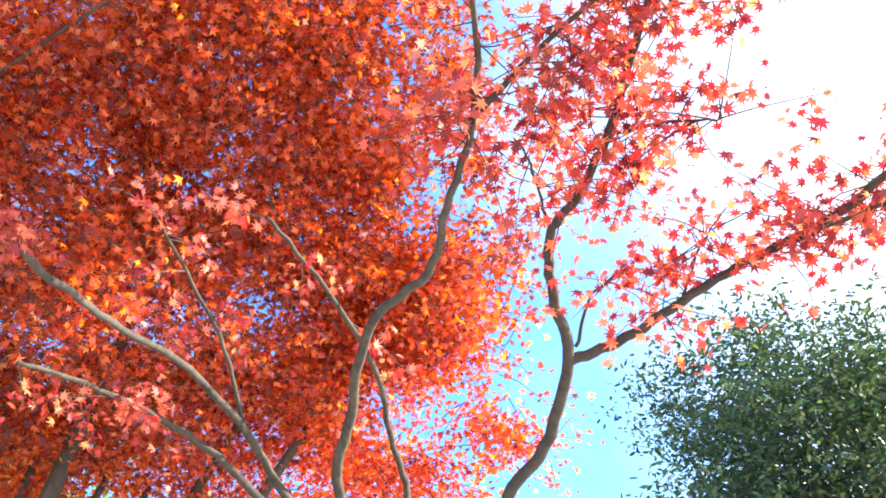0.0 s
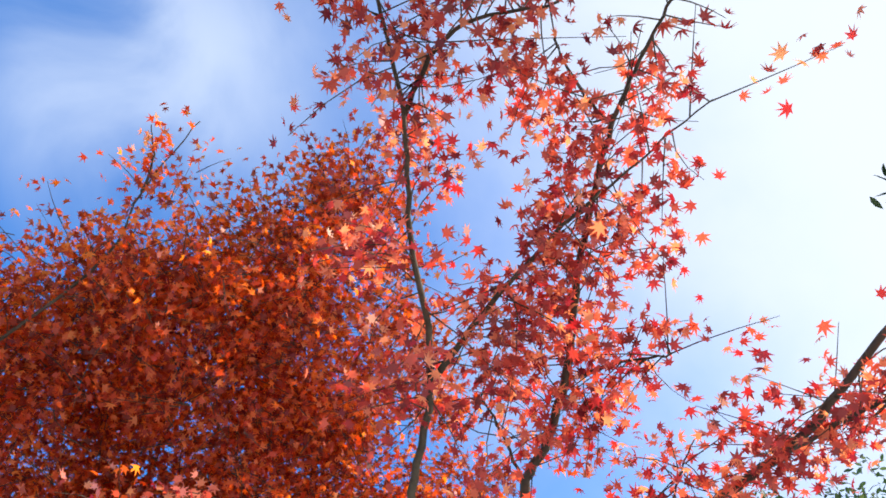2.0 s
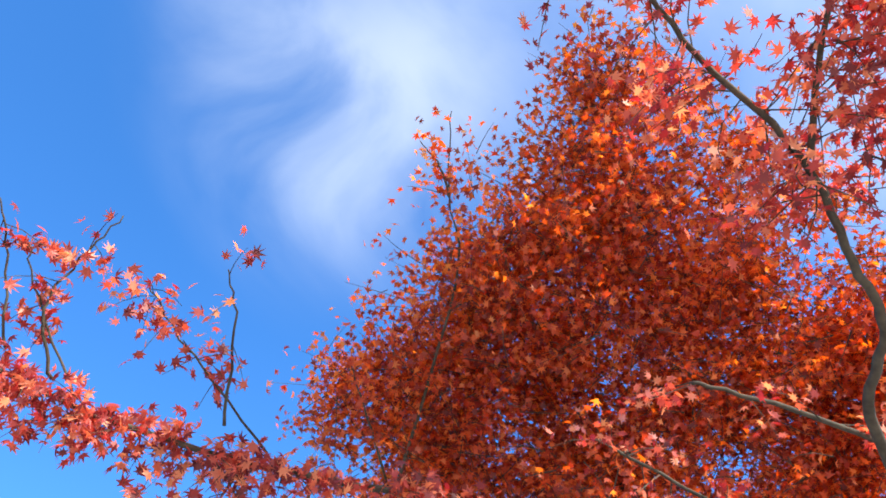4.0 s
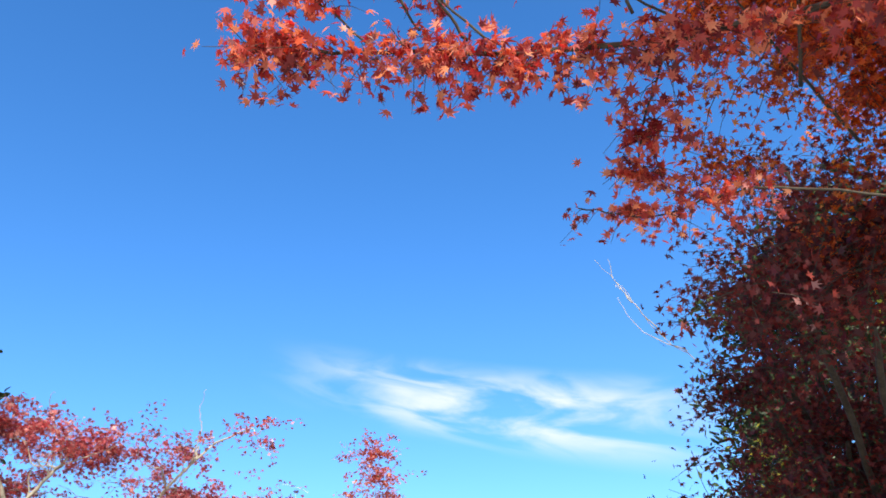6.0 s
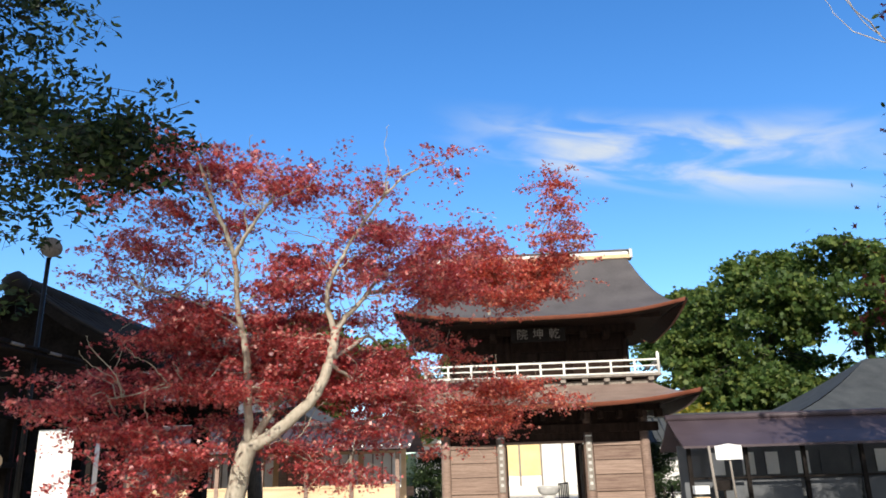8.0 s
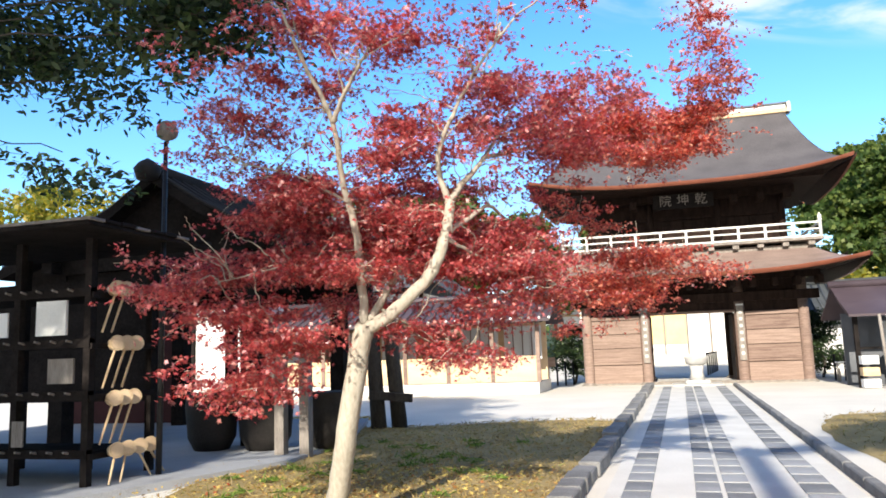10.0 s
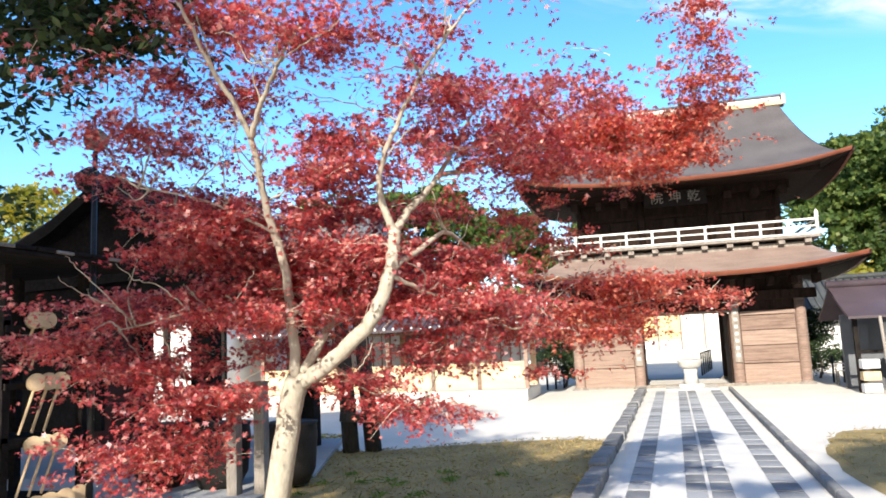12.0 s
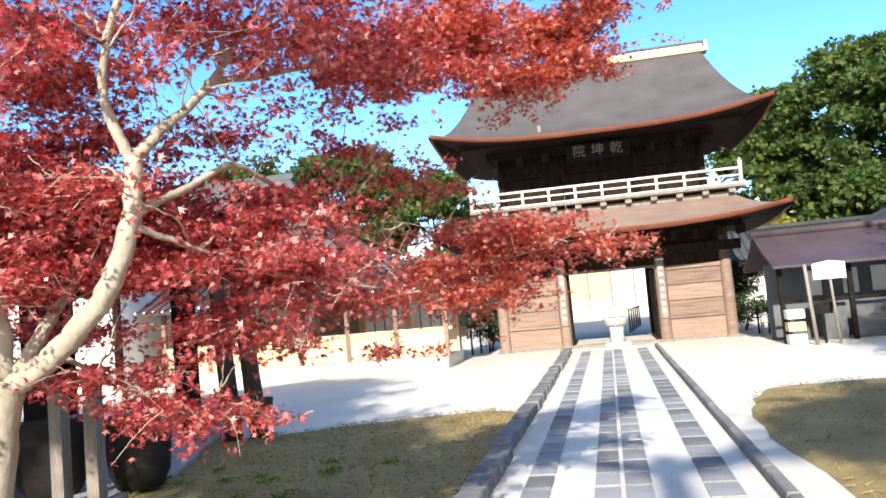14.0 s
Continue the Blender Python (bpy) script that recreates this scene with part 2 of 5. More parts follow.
def cloud(corners, mat, label):
    """A thin sheet of high cloud on the sky, its corners given as bearing and height in degrees."""
    bm = bmesh.new()
    layer = bm.loops.layers.uv.new("UVMap")
    n = 12

    def at(u, v):
        (a, b, c, d) = corners
        az = (a[0] * (1 - u) + b[0] * u) * (1 - v) + (d[0] * (1 - u) + c[0] * u) * v
        el = (a[1] * (1 - u) + b[1] * u) * (1 - v) + (d[1] * (1 - u) + c[1] * u) * v
        az, el = radians(az), radians(el)
        return Vector((math.sin(az) * math.cos(el), math.cos(az) * math.cos(el), math.sin(el))) * 2500
    vs = [[bm.verts.new(at(i / n, j / n)) for j in range(n + 1)] for i in range(n + 1)]
    for i in range(n):
        for j in range(n):
            f = bm.faces.new((vs[i][j], vs[i + 1][j], vs[i + 1][j + 1], vs[i][j + 1]))
            for lp, (a, b) in zip(f.loops, ((i, j), (i + 1, j), (i + 1, j + 1), (i, j + 1))):
                lp[layer].uv = (a / n, b / n)
    me = bpy.data.meshes.new("cloud")
    bm.to_mesh(me)
    bm.free()
    me.materials.append(mat)
    return tagged(new("cloud", me), label, "cloud", "clouds", "structure")


cloud([(-8, 24), (34, 14), (34, 23), (-6, 29)], cloud_material("cirrus_streak", (5.0, 3.2, 1), 0.34, 0.66, 3.1, 1.0), "thin wispy white cirrus streak")
cloud([(27, 48), (68, 54), (105, 82), (-60, 84)], cloud_material("cirrus_veil", (2.2, 1.6, 1), 0.20, 0.62, 8.4, 0.42), "soft white band of high cloud")

# ---------------------------------------------------------------- mesh helpers
def thing(name, label, category, group="", at=(0, 0, 0)):
    ob = new(name)
    ob.location = at
    return tagged(ob, label, category, group)


def finish(name, bm, mat, parent=None, label="", smooth=False):
    me = bpy.data.meshes.new(name)
    bmesh.ops.recalc_face_normals(bm, faces=bm.faces)
    if smooth:
        for f in bm.faces:
            f.smooth = True
    bm.to_mesh(me)
    bm.free()
    me.materials.append(mat)
    ob = new(name, me)
    if parent:
        ob.parent = parent
        # children of the things keep world coordinates
        ob.matrix_parent_inverse = Matrix.Translation(parent.location).inverted() if not parent.parent and not parent.data else Matrix()
    if label:
        ob["label"] = label
    return ob


def part(name, bm, mat, parent, label="", smooth=False):
    return finish(name, bm, mat, parent, label, smooth)


def structure(name, bm, mat, label, category, smooth=False):
    return tagged(finish(name, bm, mat, None, "", smooth), label, category, "", "structure")


def box(x0, x1, y0, y1, z0, z1, bevel=0.0, bm=None):
    bm = bm or bmesh.new()
    vs = [bm.verts.new((x, y, z)) for z in (z0, z1) for x, y in ((x0, y0), (x1, y0), (x1, y1), (x0, y1))]
    fs = [bm.faces.new([vs[i] for i in f]) for f in ((3, 2, 1, 0), (4, 5, 6, 7), (0, 1, 5, 4), (1, 2, 6, 5), (2, 3, 7, 6), (3, 0, 4, 7))]
    if bevel:
        edges = list({e for f in fs for e in f.edges})
        bmesh.ops.bevel(bm, geom=edges, offset=bevel, segments=1, affect="EDGES")
    return bm


def beam(p, q, w, h, bm=None):
    """A squared timber from p to q, w across and h high."""
    bm = bm or bmesh.new()
    p, q = Vector(p), Vector(q)
    d = (q - p).normalized()
    side = d.cross(Vector((0, 0, 1)))
    side = side.normalized() if side.length > 1e-4 else Vector((1, 0, 0))
    up = side.cross(d)
    vs = [bm.verts.new(o + side * (a * w / 2) + up * (b * h / 2)) for o in (p, q) for a, b in ((-1, -1), (1, -1), (1, 1), (-1, 1))]
    for f in ((0, 1, 2, 3), (7, 6, 5, 4), (0, 4, 5, 1), (1, 5, 6, 2), (2, 6, 7, 3), (3, 7, 4, 0)):
        bm.faces.new([vs[i] for i in f])
    return bm


def tube(points, radii, n=8, bm=None, cap=True):
    """A round tapering tube along a line of points."""
    bm = bm or bmesh.new()
    pts = [Vector(p) for p in points]
    rings, side = [], None
    for i, p in enumerate(pts):
        d = (pts[min(i + 1, len(pts) - 1)] - pts[max(i - 1, 0)]).normalized()
        if side is None:
            side = d.orthogonal().normalized()
        side = (side - d * side.dot(d)).normalized()
        up = d.cross(side)
        rings.append([bm.verts.new(p + (side * math.cos(a) + up * math.sin(a)) * radii[i]) for a in (2 * math.pi * k / n for k in range(n))])
    for a, b in zip(rings, rings[1:]):
        for k in range(n):
            bm.faces.new((a[k], a[(k + 1) % n], b[(k + 1) % n], b[k]))
    if cap:
        bm.faces.new(rings[0][::-1])
        bm.faces.new(rings[-1])
    return bm


def turned(x, y, profile, n=16):
    """A turned body: (height, radius) pairs round an upright axis."""
    return tube([(x, y, z) for z, _ in profile], [r for _, r in profile], n)


def spline(points, steps=5):
    """A smooth line through the points."""
    p = [Vector(q) for q in points]
    out = []
    for i in range(len(p) - 1):
        a, b, c, d = p[max(i - 1, 0)], p[i], p[i + 1], p[min(i + 2, len(p) - 1)]
        for k in range(steps):
            t = k / steps
            out.append(0.5 * (2 * b + (c - a) * t + (2 * a - 5 * b + 4 * c - d) * t * t + (3 * b - a - 3 * c + d) * t ** 3))
    return out + [p[-1]]


def limb(points, r0, r1, n=8, wobble=0.005, rng=random):
    line = spline(points, 6)
    line = [p + Vector((rng.uniform(-1, 1), rng.uniform(-1, 1), rng.uniform(-1, 1))) * wobble for p in line]
    m = len(line) - 1
    return line, [r0 + (r1 - r0) * (i / m) ** 0.8 for i in range(m + 1)]


MAPLE7 = [(math.sin(a) * r, math.cos(a) * r - 0.1) for a, r in
          ((0, 0.62), (0.22, 0.26), (0.62, 0.60), (0.9, 0.24), (1.35, 0.50), (1.75, 0.17), (2.2, 0.30), (math.pi, 0.10), (-2.2, 0.30), (-1.75, 0.17), (-1.35, 0.50), (-0.9, 0.24), (-0.62, 0.60), (-0.22, 0.26))]
MAPLE5 = [(math.sin(a) * r, math.cos(a) * r) for a, r in
          ((0, 0.62), (0.35, 0.24), (0.8, 0.58), (1.2, 0.22), (1.8, 0.44), (math.pi, 0.10), (-1.8, 0.44), (-1.2, 0.22), (-0.8, 0.58), (-0.35, 0.24))]
OVAL = [(0, 0.5), (0.17, 0.25), (0.19, -0.1), (0, -0.5), (-0.19, -0.1), (-0.17, 0.25)]
CLUMP = [(0, 0.5), (0.2, 0.2), (0.52, 0.25), (0.3, -0.1), (0.35, -0.45), (0, -0.3), (-0.4, -0.42), (-0.25, -0.05), (-0.5, 0.2), (-0.15, 0.2)]


def leaf_mesh(name, centres, sizes, outline, mat, parent, rng, flat=0.6, curl=0.25, label="", singles=0):
    """One mesh of many leaves, each a lobed polygon with its own turn, tilt and curl."""
    n, k = len(centres), len(outline)
    shape = np.array([(x, y, -curl * (x * x + y * y)) for x, y in outline])
    a, b, c = rng.uniform(0, 2 * np.pi, n), rng.normal(0, 1 - flat + 0.15, n), rng.normal(0, 1 - flat + 0.15, n)
    ca, sa, cb, sb, cc, sc = np.cos(a), np.sin(a), np.cos(b), np.sin(b), np.cos(c), np.sin(c)
    rot = np.empty((n, 3, 3))
    rot[:, 0, 0], rot[:, 0, 1], rot[:, 0, 2] = ca * cc, ca * sc * sb - sa * cb, ca * sc * cb + sa * sb
    rot[:, 1, 0], rot[:, 1, 1], rot[:, 1, 2] = sa * cc, sa * sc * sb + ca * cb, sa * sc * cb - ca * sb
    rot[:, 2, 0], rot[:, 2, 1], rot[:, 2, 2] = -sc, cc * sb, cc * cb
    if singles:
        # the leaves that hang nearest to the walker are pieces of their own
        if len(centres) > singles:
            near_by = np.argsort([(c[0] + 0.8) ** 2 + (c[1] + 2.6) ** 2 + (c[2] - 1.5) ** 2 for c in centres])
            single, rest = near_by[:singles], near_by[singles:]
            forms = []
            for v in range(4):
                me = bpy.data.meshes.new("leaf")
                pts = [(x * (1 + 0.06 * v), y * (1 - 0.05 * v), -(curl + 0.25 * v) * (x * x + y * y)) for x, y in outline]
                me.from_pydata(pts + [(0, 0, 0.02)], [], [(i, (i + 1) % k, k) for i in range(k)])
                me.materials.append(mat)
                forms.append(me)
            for i in single:
                ob = new("leaf", forms[i % 4])
                ob.parent = parent
                ob.matrix_parent_inverse = Matrix.Translation(parent.location).inverted()
                ob.matrix_basis = Matrix.Translation(Vector(centres[i])) @ Matrix(rot[i].tolist()).to_4x4() @ Matrix.Scale(sizes[i], 4)
            centres, sizes, rot = np.asarray(centres)[rest], np.asarray(sizes)[rest], rot[rest]
            n = len(rest)
    verts = np.einsum("nij,kj->nki", rot, shape) * np.asarray(sizes)[:, None, None] + np.asarray(centres)[:, None, :]
    me = bpy.data.meshes.new(name)
    me.vertices.add(n * k)
    me.vertices.foreach_set("co", verts.reshape(-1))
    me.loops.add(n * k)
    me.loops.foreach_set("vertex_index", np.arange(n * k))
    me.polygons.add(n)
    me.polygons.foreach_set("loop_start", np.arange(n) * k)
    me.update()
    me.validate()
    me.materials.append(mat)
    ob = new(name, me)
    ob.parent = parent
    ob.matrix_parent_inverse = Matrix.Translation(parent.location).inverted()
    ob["kind"] = "stuff"
    if label:
        ob["label"] = label
    return ob


def twig_mesh(name, lines, r0, r1, mat, parent):
    """All the thin twigs of a crown as one mesh of three-sided tubes."""
    verts, faces = [], []
    for line in lines:
        m = len(line) - 1
        d = (line[-1] - line[0]).normalized()
        s = d.orthogonal().normalized()
        u = d.cross(s)
        base = len(verts)
        for i, p in enumerate(line):
            r = r0 + (r1 - r0) * i / m
            for k in range(3):
                a = 2.094 * k
                verts.append(p + (s * math.cos(a) + u * math.sin(a)) * r)
        for i in range(m):
            for k in range(3):
                a, b = base + 3 * i + k, base + 3 * i + (k + 1) % 3
                faces.append((a, b, b + 3, a + 3))
    me = bpy.data.meshes.new(name)
    me.from_pydata(verts, [], faces)
    me.materials.append(mat)
    ob = new(name, me)
    ob.parent = parent
    ob.matrix_parent_inverse = Matrix.Translation(parent.location).inverted()
    ob["kind"] = "stuff"
    return ob


def sprays(starts, length, leaves, rng, droop=0.15, spread=0.10, flat=0.35, outward=None, first=0.15):
    """Twigs from the start points; returns the twig lines and the leaf places along their outer parts."""
    lines, spots = [], []
    for p in starts:
        p = Vector(p)
        d = Vector(rng.normal(0, 1, 3))
        d.z *= flat
        if outward is not None:
            o = p - Vector(outward)
            o.z *= 0.6
            d += o.normalized() * 1.3
        d.normalize()
        ln = length * rng.uniform(0.6, 1.3)
        bend = Vector(rng.normal(0, 0.25, 3)) * ln
        line = [p + d * ln * t + bend * t * t - Vector((0, 0, droop * ln * t * t)) for t in (0, 0.35, 0.7, 1.0)]
        lines.append(line)
        for _ in range(max(1, int(rng.poisson(leaves)))):
            t = rng.uniform(first, 1.05)
            q = p + d * ln * t + bend * t * t - Vector((0, 0, droop * ln * t * t))
            spots.append(np.array(q) + rng.normal(0, 1, 3) * spread * np.array((1, 1, 0.45)))
    return lines, spots


def in_blobs(blobs, count, rng, hollow=0.0):
    """Random places inside a set of ellipsoids (x, y, z, r, flattening), more in the large ones; hollow pushes them outwards."""
    w = np.array([b[3] ** 2.2 for b in blobs])
    pick = rng.choice(len(blobs), count, p=w / w.sum())
    v = rng.normal(0, 1, (count, 3))
    v /= np.linalg.norm(v, axis=1)[:, None]
    rad = rng.uniform(0, 1, count) ** (1 / 3)
    rad = np.abs(rng.normal(0, 0.62, count)) if hollow < 0 else hollow + (1 - hollow) * rad
    out = np.empty((count, 3))
    for i, k in enumerate(pick):
        x, y, z, r, fl = blobs[k]
        out[i] = np.array((x, y, z)) + v[i] * rad[i] * r * np.array((1, 1, fl))
    return out


def clustered(blobs, hubs, count, rng, spread, flat=0.5, hollow=-1):
    """Places in tight groups round a number of hubs, which gives a crown its clumps, gaps and ragged outline."""
    hub = in_blobs(blobs, hubs, rng, hollow)
    pick = rng.integers(0, hubs, count)
    size = rng.uniform(0.6, 1.4, hubs)[pick]
    return hub[pick] + rng.normal(0, 1, (count, 3)) * np.array((1, 1, flat)) * (spread * size)[:, None]


def along(points, count, rng, start=0.2, end=1.0):
    line = spline(points, 6)
    m = len(line) - 1
    out = []
    for _ in range(count):
        f = rng.uniform(start, end) * m
        i = min(int(f), m - 1)
        out.append(line[i].lerp(line[i + 1], f - i))
    return out


# ---------------------------------------------------------------- ground, lawns, path
bm = bmesh.new()
bmesh.ops.create_grid(bm, x_segments=40, y_segments=40, size=600)
structure("ground", bm, SAND, "pale raked sand and gravel court", "ground")


def path_x(y):
    """The paved way runs slightly askew to the gate."""
    return -0.29 + 0.024 * (y - 19.0)


def lawn(name, corners, label, seed, blades):
    rng = np.random.default_rng(seed)
    bm = bmesh.new()
    n = 48
    cx, cy = sum(c[0] for c in corners) / len(corners), sum(c[1] for c in corners) / len(corners)
    line = spline([(x, y, 0) for x, y in corners + corners[:1]], n // len(corners))[:-1]
    rim = [bm.verts.new((p.x + rng.normal(0, 0.05), p.y + rng.normal(0, 0.05), 0.004)) for p in line]
    inner = [bm.verts.new((cx + (p.x - cx) * 0.94, cy + (p.y - cy) * 0.94, 0.04)) for p in line]
    for i in range(len(rim)):
        j = (i + 1) % len(rim)
        bm.faces.new((rim[i], rim[j], inner[j], inner[i]))
    bm.faces.new(inner)
    ob = structure(name, bm, LAWN, label, "lawn", True)
    # blades
    xs, ys = [c[0] for c in corners], [c[1] for c in corners]
    poly = [(p.x, p.y) for p in line]

    def inside(x, y):
        hit = False
        for (xa, ya), (xb, yb) in zip(poly, poly[1:] + poly[:1]):
            if (ya > y) != (yb > y) and x < (xb - xa) * (y - ya) / (yb - ya) + xa:
                hit = not hit
        return hit
    spots = []
    while len(spots) < blades:
        x, y = rng.uniform(min(xs) - 0.3, max(xs) + 0.3), rng.uniform(min(ys) - 0.3, max(ys) + 0.3)
        if inside(x, y):
            spots.append((x, y, 0.05))
    g = leaf_mesh("grass", spots, rng.uniform(0.06, 0.13, blades), [(0, 0.7), (0.07, -0.1), (-0.07, -0.1)], STRAW, ob, rng, 0.0, 0.2)
    return ob


lawn("lawn_west", [(-1.95, 5.0), (-1.85, 9.0), (-1.85, 12.3), (-3.2, 12.6), (-5.4, 11.6), (-6.6, 11.2), (-6.6, 8.0), (-5.6, 4.6), (-5.2, 2.4), (-2.2, 2.2)], "dry yellow-brown lawn beside the paved way", 3, 9000)
lawn("lawn_east", [(1.05, 2.5), (1.12, 8.0), (1.3, 12.0), (2.6, 13.6), (6.5, 13.4), (10.0, 12.5), (10.0, 4.0), (4.0, 2.2)], "dry yellow-brown lawn beside the paved way", 4, 7000)

rng = np.random.default_rng(17)
west, east = bpy.data.objects["lawn_west"], bpy.data.objects["lawn_east"]
FALLEN = foliage("fallen_leaf", [(0.0, (0.16, 0.09, 0.04)), (0.4, (0.46, 0.33, 0.10)), (0.8, (0.68, 0.54, 0.17)), (1.0, (0.34, 0.06, 0.03))], 0.2)
spots = np.column_stack((rng.normal(-3.9, 1.2, 5200), rng.uniform(2.2, 7.0, 5200), np.full(5200, 0.055)))
spots = spots[(spots[:, 0] < -1.9) & (spots[:, 0] > -6.2)]
leaf_mesh("leaf_litter", spots, rng.uniform(0.03, 0.07, len(spots)), MAPLE5, FALLEN, west, rng, 0.75, 0.4, "scattered yellow and brown fallen leaves")
spots = np.column_stack((rng.uniform(-12, -6.8, 2200), rng.uniform(12.7, 13.9, 2200), np.full(2200, 0.02)))
leaf_mesh("leaf_litter", spots, rng.uniform(0.05, 0.10, len(spots)), MAPLE5, FALLEN, west, rng, 0.75, 0.4, "yellow fallen leaves on the gravel")
TUFT = foliage("green_grass_tuft", [(0.0, (0.06, 0.10, 0.02)), (1.0, (0.20, 0.28, 0.05))], 0.3)
hubs = np.column_stack((rng.uniform(-5.8, -2.0, 70), rng.uniform(2.6, 9.5, 70)))
spots = np.array([(x + rng.normal(0, 0.06), y + rng.normal(0, 0.06), 0.07) for x, y in hubs for _ in range(26)])
leaf_mesh("grass_tuft_growth", spots, rng.uniform(0.08, 0.18, len(spots)), [(0, 0.7), (0.06, -0.1), (-0.06, -0.1)], TUFT, west, rng, 0.0, 0.3)

# ---------------------------------------------------------------- the two-storeyed gate
GY = 25.0
GC = 27.0


def roof_point(hx, y0, y1, ix, iy0, iy1, ze, zi, power, lift, u, side, s):
    v = 2 * u - 1
    rise = lift * abs(v) ** 3
    swell = 0.18 * abs(v) ** 3
    if side == 0:
        e, i = (hx * v, y0 - swell * 0.5), (ix * v, iy0)
    elif side == 1:
        e, i = (hx + swell * 0.5, y0 + (y1 - y0) * u), (ix, iy0 + (iy1 - iy0) * u)
    elif side == 2:
        e, i = (-hx * v, y1 + swell * 0.5), (-ix * v, iy1)
    else:
        e, i = (-hx - swell * 0.5, y1 + (y0 - y1) * u), (-ix, iy1 + (iy0 - iy1) * u)
    return (e[0] + (i[0] - e[0]) * s, e[1] + (i[1] - e[1]) * s, ze + rise * (1 - s) ** 2.2 + (zi - ze) * s ** power)


def curved_roof(parent, mat, spec, drop, soffit_in, soffit_z):
    """A hipped roof with a hollow slope and lifted corners: top, eave board and boarded underside."""
    n, m = 28, 12
    top, edge, under = bmesh.new(), bmesh.new(), bmesh.new()
    hx, y0, y1, ix, iy0, iy1, ze, zi, power, lift = spec
    for side in range(4):
        grid = [[top.verts.new(roof_point(*spec, u / n, side, s / m)) for s in range(m + 1)] for u in range(n + 1)]
        for a, b in zip(grid, grid[1:]):
            for k in range(m):
                top.faces.new((a[k], b[k], b[k + 1], a[k + 1]))
        for u in range(n):
            p, q = Vector(roof_point(*spec, u / n, side, 0)), Vector(roof_point(*spec, (u + 1) / n, side, 0))
            c = Vector((0, (y0 + y1) / 2, 0))
            inn = [(v - c).normalized() for v in (p, q)]
            dz = Vector((0, 0, drop))
            o = [Vector((i.x, i.y, 0)) * 0.02 for i in inn]
            vs = [edge.verts.new(v) for v in (p + o[0] + Vector((0, 0, 0.012)), q + o[1] + Vector((0, 0, 0.012)), q - o[1] - dz, p - o[0] - dz)]
            edge.faces.new(vs)
            back = [edge.verts.new(v) for v in (p - dz - o[0], q - dz - o[1], q - dz - o[1] * 8, p - dz - o[0] * 8)]
            edge.faces.new(back)
            t = soffit_in
            fp, fq = Vector(roof_point(*spec, u / n, side, t)), Vector(roof_point(*spec, (u + 1) / n, side, t))
            fp.z = fq.z = soffit_z
            vs = [under.verts.new(v) for v in (p - dz - o[0], q - dz - o[1], fq, fp)]
            under.faces.new(vs)
    for b in (top, edge, under):
        bmesh.ops.remove_doubles(b, verts=b.verts, dist=0.002)
    part("roof_cover", top, mat, parent, "", True)
    part("eave_board", edge, FASCIA, parent, "orange-brown eave board", True)
    part("soffit", under, DARK_WOOD, parent, "boarded underside, darkened as shade")


